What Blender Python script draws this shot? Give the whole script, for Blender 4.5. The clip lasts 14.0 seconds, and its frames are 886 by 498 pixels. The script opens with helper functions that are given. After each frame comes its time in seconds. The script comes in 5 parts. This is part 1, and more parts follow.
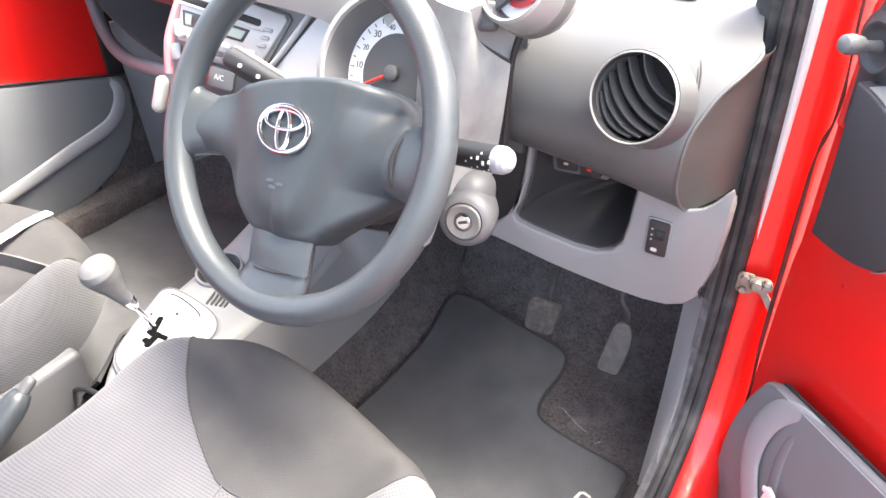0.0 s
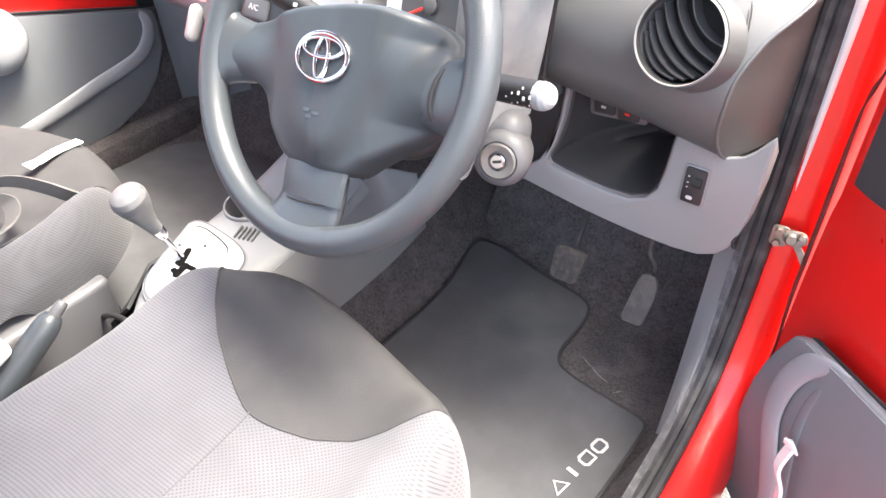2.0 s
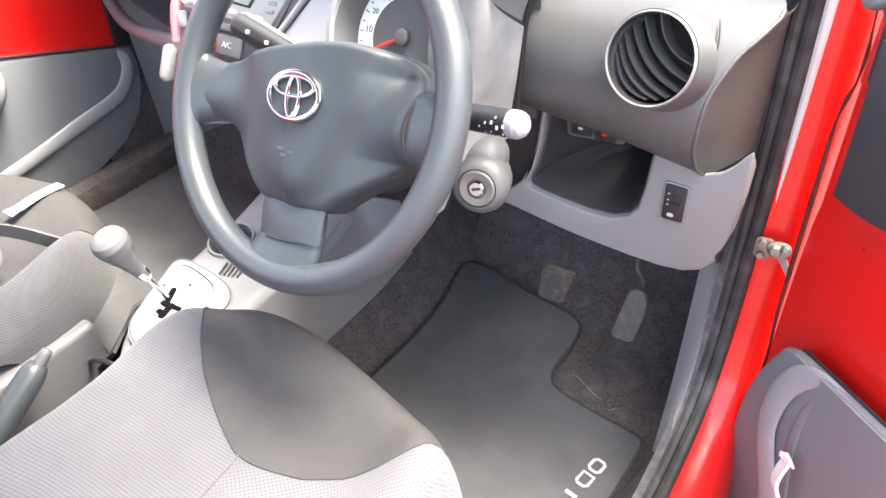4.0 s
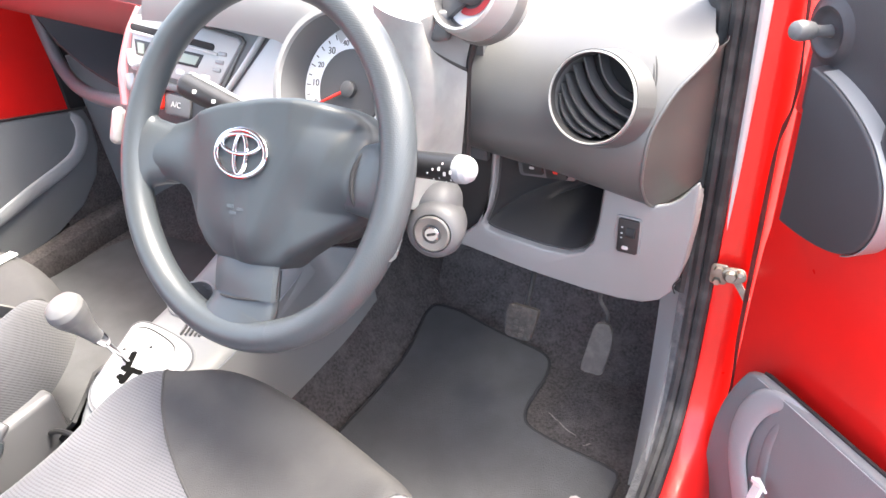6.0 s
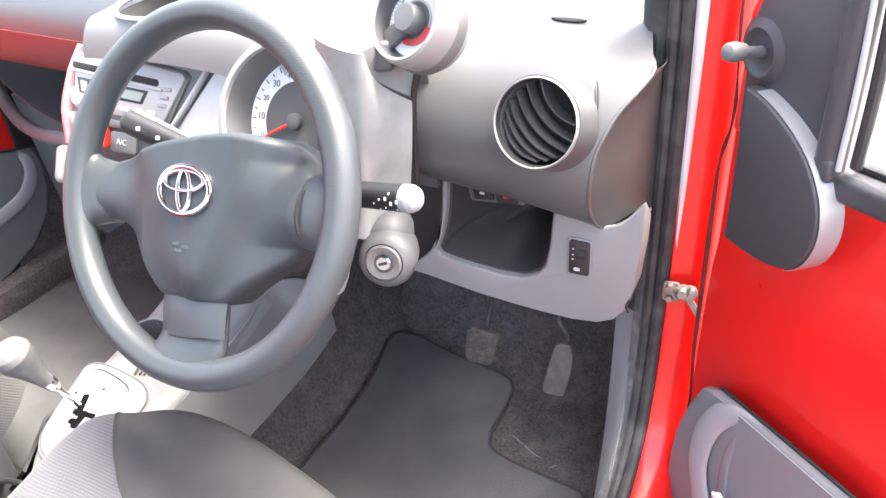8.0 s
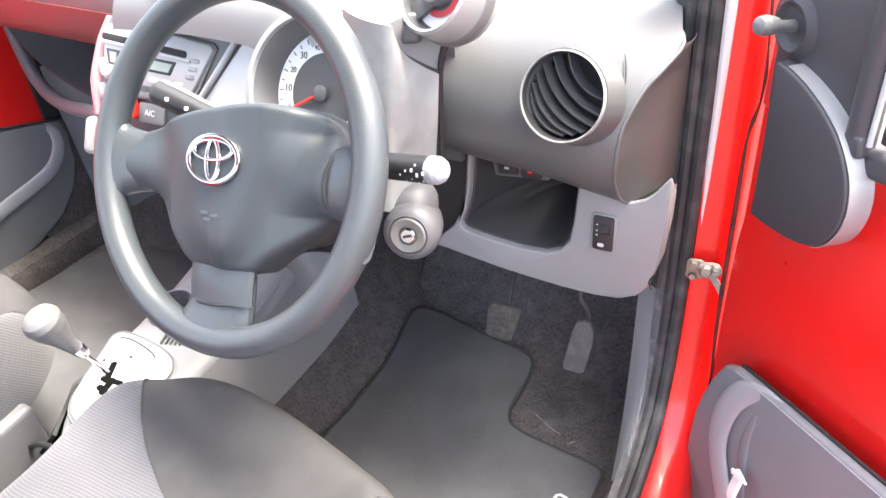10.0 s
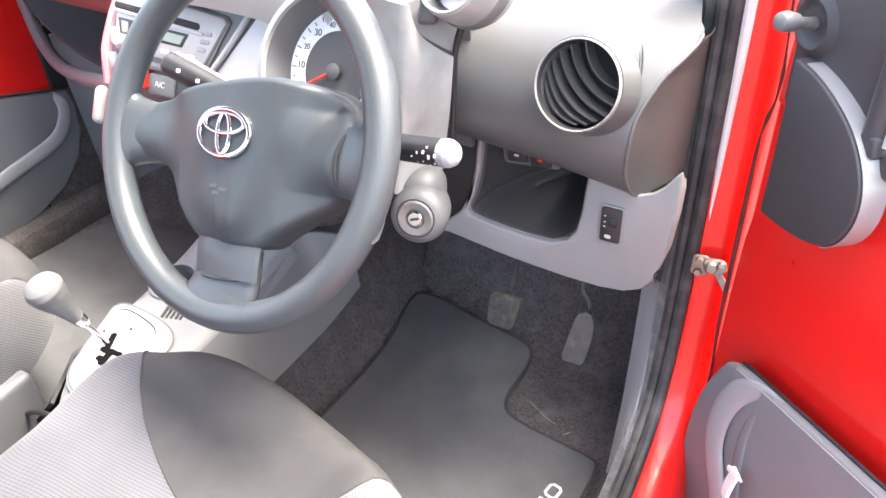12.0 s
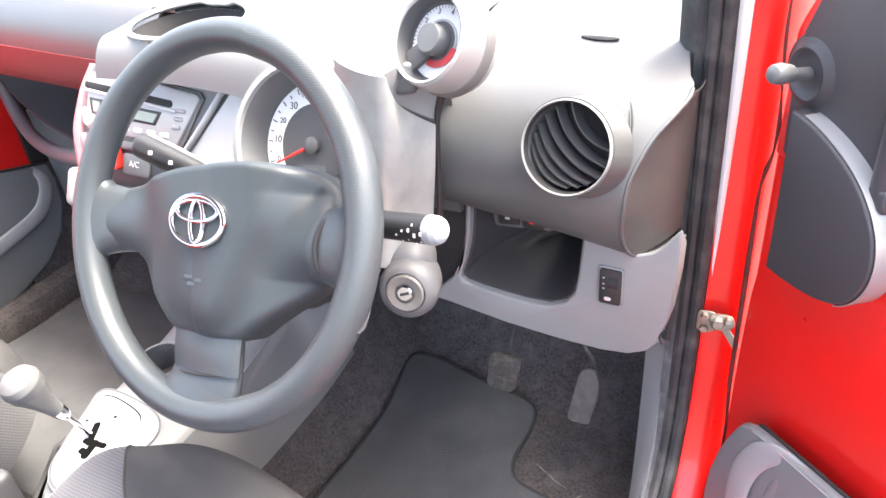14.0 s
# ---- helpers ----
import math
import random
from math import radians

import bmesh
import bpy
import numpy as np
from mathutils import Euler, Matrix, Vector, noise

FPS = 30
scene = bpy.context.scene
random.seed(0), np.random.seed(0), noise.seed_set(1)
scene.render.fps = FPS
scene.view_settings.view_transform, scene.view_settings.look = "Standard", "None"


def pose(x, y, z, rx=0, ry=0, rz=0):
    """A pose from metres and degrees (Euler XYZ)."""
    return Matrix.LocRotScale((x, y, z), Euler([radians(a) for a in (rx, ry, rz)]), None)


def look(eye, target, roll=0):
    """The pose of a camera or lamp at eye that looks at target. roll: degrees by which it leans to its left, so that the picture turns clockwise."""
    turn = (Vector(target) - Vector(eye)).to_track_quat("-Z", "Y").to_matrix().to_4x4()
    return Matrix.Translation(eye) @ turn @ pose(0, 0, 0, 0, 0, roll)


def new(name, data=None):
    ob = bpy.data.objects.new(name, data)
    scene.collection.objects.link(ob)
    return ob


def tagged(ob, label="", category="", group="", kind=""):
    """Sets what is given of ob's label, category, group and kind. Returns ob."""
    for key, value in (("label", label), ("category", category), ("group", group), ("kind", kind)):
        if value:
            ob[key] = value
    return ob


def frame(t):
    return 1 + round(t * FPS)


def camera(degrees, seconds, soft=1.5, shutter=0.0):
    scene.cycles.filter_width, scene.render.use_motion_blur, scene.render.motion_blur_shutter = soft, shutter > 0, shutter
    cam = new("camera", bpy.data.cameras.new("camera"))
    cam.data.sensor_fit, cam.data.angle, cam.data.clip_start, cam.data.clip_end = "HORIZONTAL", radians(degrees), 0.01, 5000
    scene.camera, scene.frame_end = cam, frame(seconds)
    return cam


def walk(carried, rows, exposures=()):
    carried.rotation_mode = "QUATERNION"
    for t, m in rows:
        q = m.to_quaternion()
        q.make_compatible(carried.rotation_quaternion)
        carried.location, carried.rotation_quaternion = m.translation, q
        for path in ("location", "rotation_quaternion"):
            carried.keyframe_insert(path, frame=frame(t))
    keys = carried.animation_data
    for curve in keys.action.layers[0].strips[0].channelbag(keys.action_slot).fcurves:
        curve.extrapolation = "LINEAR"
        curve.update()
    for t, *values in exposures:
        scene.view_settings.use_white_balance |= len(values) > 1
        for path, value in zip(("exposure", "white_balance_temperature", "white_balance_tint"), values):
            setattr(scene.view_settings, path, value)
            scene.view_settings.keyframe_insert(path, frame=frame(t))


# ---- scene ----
cam = camera(60.67, 14.0)
# seconds, eye x y z, yaw to the left, pitch up, roll to the left
PATH = [
    (0.0, 0.8308, -0.4647, 1.1369, 34.31, -35.78, -1.31),
    (0.5, 0.8301, -0.4700, 1.1528, 37.08, -35.56, -3.49),
    (1.0, 0.8241, -0.4721, 1.1427, 35.04, -36.75, -2.83),
    (1.5, 0.8208, -0.4821, 1.1215, 36.62, -39.09, 0.08),
    (2.0, 0.8213, -0.4794, 1.1212, 35.97, -39.26, -0.00),
    (2.5, 0.8203, -0.4715, 1.1266, 35.59, -38.82, -1.87),
    (2.7, 0.8211, -0.4720, 1.1289, 35.41, -38.37, -1.68),
    (4.8, 0.8282, -0.4571, 1.1296, 36.69, -37.54, -4.24),
    (5.0, 0.8297, -0.4575, 1.1291, 37.26, -37.53, -4.77),
    (5.5, 0.8339, -0.4603, 1.1315, 34.71, -35.51, -3.65),
    (6.0, 0.8373, -0.4499, 1.1335, 32.62, -35.11, -4.44),
    (6.5, 0.8402, -0.4461, 1.1296, 31.09, -35.48, -3.41),
    (7.0, 0.8435, -0.4370, 1.1291, 30.41, -35.24, -4.71),
    (7.5, 0.8423, -0.4340, 1.1302, 30.26, -34.61, -4.67),
    (8.0, 0.8503, -0.4386, 1.1356, 29.47, -33.54, -4.89),
    (8.2, 0.8525, -0.4417, 1.1326, 29.33, -34.23, -4.78),
    (10.5, 0.8467, -0.4483, 1.1314, 31.63, -35.03, -5.24),
    (11.0, 0.8444, -0.4448, 1.1304, 30.11, -35.67, -4.57),
    (11.5, 0.8421, -0.4532, 1.1347, 32.05, -34.79, -4.57),
    (12.0, 0.8416, -0.4524, 1.1272, 31.34, -35.77, -2.64),
    (12.5, 0.8408, -0.4496, 1.1274, 32.24, -35.77, -3.65),
    (13.0, 0.8419, -0.4514, 1.1323, 33.31, -34.54, -5.07),
    (13.5, 0.8350, -0.4473, 1.1297, 32.88, -35.08, -5.68),
    (14.0, 0.8217, -0.4035, 1.1342, 30.76, -32.88, -5.55),
]
EXPOSURES = [(0.0, 3.66, 7250, 6), (2.0, 3.55, 7250, 6), (7.5, 3.70, 7250, 6), (14.0, 3.71, 7250, 6)]
walk(cam, [(t, pose(x, y, z, 0, 0, yaw) @ pose(0, 0, 0, 90 + pitch) @ pose(0, 0, 0, 0, 0, roll)) for t, x, y, z, yaw, pitch, roll in PATH], EXPOSURES)

# ---- light ----
world = bpy.data.worlds.new("sky")
scene.world = world
world.use_nodes = True
SUN_ELEVATION, SUN_AZIMUTH = 69.0, 54.0  # azimuth from ahead (+y) towards the driver's side (+x)
wn = world.node_tree.nodes
sky = wn.new("ShaderNodeTexSky")
sky.sky_type, sky.sun_disc = "NISHITA", False
sky.dust_density, sky.air_density = 5.0, 0.8
sky.sun_elevation, sky.sun_rotation = radians(SUN_ELEVATION), radians(SUN_AZIMUTH)
world.node_tree.links.new(sky.outputs["Color"], wn["Background"].inputs["Color"])
wn["Background"].inputs["Strength"].default_value = 0.15
sun = new("sun", bpy.data.lights.new("sun", "SUN"))
sun.data.energy, sun.data.angle, sun.data.color = 1.25, radians(22.0), (0.985, 0.985, 1.0)
ea, az = radians(SUN_ELEVATION), radians(SUN_AZIMUTH)
sun_way = Vector((math.sin(az) * math.cos(ea), math.cos(az) * math.cos(ea), math.sin(ea)))
sun.matrix_basis = look(sun_way * 6, (0, 0, 0))


# ---- materials ----
def material(name, color, rough=0.5, metal=0.0, grain=0.0, grain_size=0.001, vary=0.08, vary_size=0.08, coat=0.0, spec=0.5, dirt=None, dirt_amount=0.0, dirt_size=0.05):
    """A surface: base colour with cloudy variation, gloss that varies a little, and fine relief of the given grain in metres."""
    m = bpy.data.materials.new(name)
    m.use_nodes = True
    t = m.node_tree
    b = t.nodes["Principled BSDF"]
    co = t.nodes.new("ShaderNodeTexCoord")

    def noise_at(size, detail=4.0):
        n = t.nodes.new("ShaderNodeTexNoise")
        n.inputs["Scale"].default_value, n.inputs["Detail"].default_value = 1.0 / size, detail
        t.links.new(co.outputs["Object"], n.inputs["Vector"])
        return n

    big = noise_at(vary_size)
    ramp = t.nodes.new("ShaderNodeMapRange")
    ramp.inputs["From Min"].default_value, ramp.inputs["From Max"].default_value = 0.3, 0.7
    ramp.inputs["To Min"].default_value, ramp.inputs["To Max"].default_value = 1 - vary, 1 + vary
    t.links.new(big.outputs["Fac"], ramp.inputs["Value"])
    mul = t.nodes.new("ShaderNodeVectorMath")
    mul.operation = "SCALE"
    mul.inputs[0].default_value = color[:3]
    t.links.new(ramp.outputs["Result"], mul.inputs["Scale"])
    out = mul.outputs["Vector"]
    if dirt:
        d = noise_at(dirt_size, 6.0)
        dr = t.nodes.new("ShaderNodeMapRange")
        dr.inputs["From Min"].default_value, dr.inputs["From Max"].default_value = 0.48, 0.72
        dr.inputs["To Max"].default_value = dirt_amount
        t.links.new(d.outputs["Fac"], dr.inputs["Value"])
        mix = t.nodes.new("ShaderNodeMix")
        mix.data_type = "RGBA"
        t.links.new(dr.outputs["Result"], mix.inputs["Factor"])
        t.links.new(out, mix.inputs[6])
        mix.inputs[7].default_value = (*dirt, 1)
        out = mix.outputs[2]
    t.links.new(out, b.inputs["Base Color"])
    rr = t.nodes.new("ShaderNodeMapRange")
    rr.inputs["To Min"].default_value, rr.inputs["To Max"].default_value = max(0.02, rough - 0.06), min(1, rough + 0.06)
    t.links.new(big.outputs["Fac"], rr.inputs["Value"])
    t.links.new(rr.outputs["Result"], b.inputs["Roughness"])
    b.inputs["Metallic"].default_value = metal
    b.inputs["Specular IOR Level"].default_value = spec
    b.inputs["Coat Weight"].default_value = coat
    if grain:
        g = noise_at(grain_size, 2.0)
        bump = t.nodes.new("ShaderNodeBump")
        bump.inputs["Strength"].default_value, bump.inputs["Distance"].default_value = grain, grain_size
        t.links.new(g.outputs["Fac"], bump.inputs["Height"])
        t.links.new(bump.outputs["Normal"], b.inputs["Normal"])
    return m


def woven(name, color, dark, pitch, kind, rough=0.95):
    """A seat cloth with small dents in rows ("dots") or fine ribs ("ribs"), pitch in metres."""
    m = material(name, color, rough, vary=0.06, vary_size=0.05, spec=0.1)
    t = m.node_tree
    b = t.nodes["Principled BSDF"]
    base = b.inputs["Base Color"].links[0].from_socket
    co = t.nodes.new("ShaderNodeTexCoord")
    sep = t.nodes.new("ShaderNodeSeparateXYZ")
    t.links.new(co.outputs["Object"], sep.inputs[0])

    def op(kind_, a, b_=None):
        n = t.nodes.new("ShaderNodeMath")
        n.operation = kind_
        for k, v in ((0, a), (1, b_)):
            if v is None:
                continue
            if isinstance(v, (int, float)):
                n.inputs[k].default_value = v
            else:
                t.links.new(v, n.inputs[k])
        return n.outputs[0]

    w = 2 * math.pi / pitch
    along = op("SINE", op("MULTIPLY", op("ADD", sep.outputs["Y"], op("MULTIPLY", sep.outputs["Z"], 0.8)), w))
    across = op("SINE", op("MULTIPLY", op("ADD", sep.outputs["X"], op("MULTIPLY", sep.outputs["Z"], 0.6)), w))
    h = op("MULTIPLY", along, across) if kind == "dots" else op("ADD", op("MULTIPLY", along, 0.85), op("MULTIPLY", across, 0.25))
    f = t.nodes.new("ShaderNodeMapRange")
    f.inputs["From Min"].default_value, f.inputs["From Max"].default_value = (0.1, 0.9) if kind == "dots" else (-0.2, 1.0)
    f.inputs["To Max"].default_value = 0.8
    t.links.new(h, f.inputs["Value"])
    mix = t.nodes.new("ShaderNodeMix")
    mix.data_type = "RGBA"
    t.links.new(f.outputs["Result"], mix.inputs["Factor"])
    t.links.new(base, mix.inputs[6])
    mix.inputs[7].default_value = (*dark, 1)
    t.links.new(mix.outputs[2], b.inputs["Base Color"])
    bump = t.nodes.new("ShaderNodeBump")
    bump.invert = True
    bump.inputs["Strength"].default_value, bump.inputs["Distance"].default_value = 0.5, 0.001
    t.links.new(f.outputs["Result"], bump.inputs["Height"])
    t.links.new(bump.outputs["Normal"], b.inputs["Normal"])
    b.inputs["Sheen Weight"].default_value = 0.15
    return m


def dotted(m, pitch, strength):
    """Adds moulded pimples of that pitch to a plastic."""
    t = m.node_tree
    co = t.nodes.new("ShaderNodeTexCoord")
    v = t.nodes.new("ShaderNodeTexVoronoi")
    v.inputs["Scale"].default_value, v.inputs["Randomness"].default_value = 1 / pitch, 0.25
    t.links.new(co.outputs["Object"], v.inputs["Vector"])
    bump = t.nodes.new("ShaderNodeBump")
    bump.inputs["Strength"].default_value, bump.inputs["Distance"].default_value = strength, pitch * 0.4
    t.links.new(v.outputs["Distance"], bump.inputs["Height"])
    t.links.new(bump.outputs["Normal"], t.nodes["Principled BSDF"].inputs["Normal"])
    return m


RED = material("red_car_paint", (0.70, 0.013, 0.012), 0.30, coat=0.30, vary=0.03, spec=0.45)
DASH = material("dark_grey_grained_plastic", (0.085, 0.085, 0.09), 0.38, grain=0.14, grain_size=0.0012, vary=0.06)
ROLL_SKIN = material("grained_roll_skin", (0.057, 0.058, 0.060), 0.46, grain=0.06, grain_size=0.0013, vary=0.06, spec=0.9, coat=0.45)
ROLL_SKIN.node_tree.nodes["Principled BSDF"].inputs["Coat Roughness"].default_value = 0.45
CAP_SKIN = material("grey_end_cap_skin", (0.058, 0.054, 0.053), 0.42, grain=0.08, grain_size=0.0012, vary=0.06)
# Paler than ROLL_SKIN: sunlight on the upper dash is put into the colour.
DASH_TOP = material("sunlit_grey_dash_skin", (0.23, 0.23, 0.235), 0.38, grain=0.10, grain_size=0.0012, vary=0.05, spec=0.7)
# Same plastic as LOWER, with the tray's inner shade put into the colour.
TRAY = material("shade_darkened_tray_plastic", (0.048, 0.047, 0.050), 0.5, grain=0.14, grain_size=0.0012, vary=0.08, vary_size=0.05)
LOWER = material("light_grey_plastic", (0.208, 0.210, 0.215), 0.42, grain=0.08, grain_size=0.001, vary=0.06, vary_size=0.15)
SIDE = material("pale_grey_plastic", (0.180, 0.184, 0.190), 0.42, grain=0.08, grain_size=0.001, vary=0.05, vary_size=0.15)
POD_SIDE = material("scuffed_grey_pod_plastic", (0.270, 0.274, 0.270), 0.40, grain=0.08, grain_size=0.001, vary=0.14, vary_size=0.035, spec=0.6, dirt=(0.36, 0.365, 0.35), dirt_amount=0.6, dirt_size=0.03)
SLOT = material("gate_slot_shade", (0.004, 0.004, 0.004), 0.9, spec=0.05)
SEAT_BASE = material("grey_seat_base_plastic", (0.095, 0.096, 0.104), 0.5, grain=0.08, grain_size=0.001, vary=0.06, vary_size=0.1)
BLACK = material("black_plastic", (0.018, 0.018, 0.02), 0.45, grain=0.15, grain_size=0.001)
# Near-black for joints, and for shade of gaps and recesses put into colour.
DEEP = material("black_joint_and_recess_shade", (0.016, 0.016, 0.018), 0.8)
RUBBER = material("black_rubber_seal", (0.025, 0.025, 0.027), 0.6, grain=0.2, grain_size=0.002, dirt=(0.12, 0.115, 0.11), dirt_amount=0.5, dirt_size=0.03)
DUSTY = material("dusty_grey_sill_trim", (0.082, 0.083, 0.088), 0.7, grain=0.5, grain_size=0.003, vary=0.25, vary_size=0.02, dirt=(0.165, 0.161, 0.160), dirt_amount=0.8, dirt_size=0.016)
WHEEL = material("blue_grey_wheel_plastic", (0.043, 0.050, 0.057), 0.36, grain=0.12, grain_size=0.0008, vary=0.05, spec=0.45, coat=0.06)
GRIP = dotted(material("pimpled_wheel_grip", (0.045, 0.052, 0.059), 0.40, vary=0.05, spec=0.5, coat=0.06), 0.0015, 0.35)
HUB = material("blue_grey_hub_skin", (0.030, 0.037, 0.043), 0.46, grain=0.10, grain_size=0.0009, vary=0.06, spec=0.5)
CHROME = material("chrome", (0.62, 0.62, 0.65), 0.10, 1.0, vary=0.02)
SILVER = material("silver_paint", (0.40, 0.40, 0.408), 0.38, 0.15, vary=0.03, grain=0.1, grain_size=0.0008)
SATIN_DARK = material("dark_satin_metal", (0.16, 0.155, 0.15), 0.4, 0.3, vary=0.05)
KNOB_DARK = material("dark_grey_cap", (0.10, 0.105, 0.11), 0.4, vary=0.04)
SATIN_GREY = material("grey_silver_fascia_paint", (0.27, 0.27, 0.275), 0.32, 0.3, vary=0.04, grain=0.05, grain_size=0.0008)
FASCIA = material("grey_fascia_plastic", (0.125, 0.125, 0.128), 0.42, 0.1, vary=0.05, grain=0.08, grain_size=0.0010)
SATIN = material("satin_silver_ring", (0.36, 0.357, 0.35), 0.34, 0.4, vary=0.04)
CARPET = material("dark_speckled_carpet", (0.093, 0.085, 0.088), 0.98, grain=1.0, grain_size=0.0022, vary=0.36, vary_size=0.005, spec=0.05, dirt=(0.150, 0.143, 0.142), dirt_amount=0.55, dirt_size=0.030)
# Darker than MAT_FELT: shade on the console's side is put into the colour.
FELT_SIDE = material("shaded_console_felt", (0.040, 0.040, 0.042), 0.97, grain=0.5, grain_size=0.002, vary=0.12, vary_size=0.05, spec=0.05)
MAT_FELT = material("charcoal_mat_felt", (0.086, 0.088, 0.094), 0.97, grain=0.5, grain_size=0.002, vary=0.1, vary_size=0.06, spec=0.05)
THREAD = material("dusty_pale_thread", (0.22, 0.20, 0.195), 0.95, grain=0.6, grain_size=0.001, vary=0.3, vary_size=0.006, spec=0.05)
MAT_EDGE = material("black_mat_binding", (0.028, 0.028, 0.032), 0.8, grain=0.5, grain_size=0.002)
CLOTH_DARK = material("charcoal_seat_cloth", (0.050, 0.050, 0.0525), 0.95, grain=0.5, grain_size=0.0012, vary=0.06, vary_size=0.06, spec=0.08, dirt=(0.082, 0.080, 0.080), dirt_amount=0.25, dirt_size=0.05)
CLOTH_RIB = woven("pale_grey_ribbed_cloth", (0.097, 0.098, 0.109), (0.064, 0.065, 0.072), 0.0042, "ribs")
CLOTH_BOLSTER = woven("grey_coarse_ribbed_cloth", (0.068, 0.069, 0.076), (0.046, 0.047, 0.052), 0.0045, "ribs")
CLOTH_DOT = woven("pale_grey_dotted_cloth", (0.100, 0.101, 0.112), (0.058, 0.059, 0.065), 0.0058, "dots")
WHITE = material("white_paper", (0.8, 0.8, 0.78), 0.8, vary=0.04)
MARK = material("white_print", (0.50, 0.50, 0.50), 0.6, vary=0.02)
DIAL = material("white_dial", (0.72, 0.74, 0.78), 0.5, vary=0.02)
DIAL_DARK = material("grey_dial_centre", (0.075, 0.075, 0.08), 0.5, vary=0.03)
RED_PLASTIC = material("red_plastic", (0.75, 0.03, 0.02), 0.35, vary=0.03)
RED_DULL = material("dull_red_print", (0.42, 0.04, 0.05), 0.5, vary=0.05)
RED_TINT = material("dull_red_reflection", (0.20, 0.028, 0.030), 0.5, vary=0.08)
PINK = material("pink_translucent_plastic", (0.55, 0.22, 0.235), 0.25, vary=0.08)
VANE = material("black_vent_vane", (0.055, 0.055, 0.058), 0.3, vary=0.05, spec=1.0)
PALE = material("pale_lever_plastic", (0.55, 0.55, 0.55), 0.4, grain=0.15, grain_size=0.001, vary=0.04)
KNOB = material("grey_knob_plastic", (0.11, 0.111, 0.116), 0.42, grain=0.12, grain_size=0.001, vary=0.04)
METAL = material("worn_steel", (0.26, 0.24, 0.21), 0.5, 0.7, vary=0.12, vary_size=0.01, dirt=(0.2, 0.13, 0.08), dirt_amount=0.6, dirt_size=0.008)
PEDAL_PALE = material("dusty_grey_pedal_plastic", (0.092, 0.083, 0.081), 0.8, grain=0.3, grain_size=0.003, vary=0.10, vary_size=0.012, dirt=(0.16, 0.146, 0.138), dirt_amount=0.5, dirt_size=0.015)
PEDAL = material("dusty_pedal_rubber", (0.068, 0.059, 0.053), 0.85, grain=0.6, grain_size=0.004, vary=0.14, vary_size=0.02, dirt=(0.135, 0.112, 0.095), dirt_amount=0.7, dirt_size=0.010)
LCD = material("lcd_glass", (0.23, 0.26, 0.22), 0.2, vary=0.03)
CARD = material("grey_door_card", (0.160, 0.171, 0.186), 0.55, grain=0.25, grain_size=0.0015, vary=0.05, vary_size=0.12)
CARD_LIGHT = material("light_grey_armrest", (0.27, 0.282, 0.30), 0.5, grain=0.2, grain_size=0.0014, vary=0.05)
SAIL = material("dark_mauve_grey_plastic", (0.044, 0.042, 0.048), 0.5, grain=0.2, grain_size=0.0012, vary=0.05)
SAIL_RIM = material("sky_lit_sail_rim", (0.30, 0.30, 0.305), 0.3, 0.2, vary=0.05, coat=0.2)
BELT = material("beige_grey_webbing", (0.086, 0.084, 0.081), 0.5, grain=0.4, grain_size=0.0009, vary=0.08, vary_size=0.02)
GROUND = material("grey_tarmac", (0.075, 0.074, 0.073), 0.9, grain=0.6, grain_size=0.01, vary=0.15, vary_size=0.4, dirt=(0.11, 0.105, 0.1), dirt_amount=0.5, dirt_size=0.3)
LINING = material("pale_headlining", (0.45, 0.45, 0.44), 0.9, vary=0.03)
WALLMAT = material("brown_wall", (0.2, 0.15, 0.125), 0.9, grain=0.5, grain_size=0.02, vary=0.15, vary_size=0.3)
GAP_RED = material("maroon_shut_line_shadow", (0.110, 0.012, 0.012), 0.6, grain=0.2, grain_size=0.002, dirt=(0.02, 0.006, 0.006), dirt_amount=0.8, dirt_size=0.02)
GLASS = bpy.data.materials.new("window_glass")
GLASS.use_nodes = True
gb = GLASS.node_tree.nodes["Principled BSDF"]
gb.inputs["Transmission Weight"].default_value, gb.inputs["Roughness"].default_value, gb.inputs["IOR"].default_value = 1.0, 0.0, 1.45
gb.inputs["Base Color"].default_value = (0.9, 0.95, 0.93, 1)


# ---- building tools ----
def thing(name, at, label, category, group="", kind=""):
    ob = new(name)
    ob.location = at
    return tagged(ob, label, category, group, kind)


def part(name, bm, mat, parent, label="", sharp=35):
    """One mesh, its vertices in world places, under a thing or a part."""
    me = bpy.data.meshes.new(name)
    bmesh.ops.recalc_face_normals(bm, faces=bm.faces)
    bm.to_mesh(me)
    bm.free()
    me.materials.append(mat)
    me.shade_smooth()
    me.set_sharp_from_angle(angle=radians(sharp))
    ob = new(name, me)
    if parent is not None:
        ob.parent = parent
        ob.matrix_parent_inverse = parent.matrix_basis.inverted()
    return tagged(ob, label)


def setting(name, bm, mat, label, category, sharp=35):
    return tagged(part(name, bm, mat, None, sharp=sharp), label, category, kind="structure")


def bevelled(bm, width, segments=2, angle=30):
    if width > 0:
        edges = [e for e in bm.edges if len(e.link_faces) == 2 and e.calc_face_angle(0) > radians(angle)]
        bmesh.ops.bevel(bm, geom=edges, offset=width, segments=segments, profile=0.5, affect="EDGES", clamp_overlap=True)
    return bm


def block(size, m, bevel=0.002, segments=2):
    bm = bmesh.new()
    bmesh.ops.create_cube(bm, size=1, matrix=Matrix.Diagonal((*size, 1)))
    bevelled(bm, bevel, segments)
    bm.transform(m)
    return bm


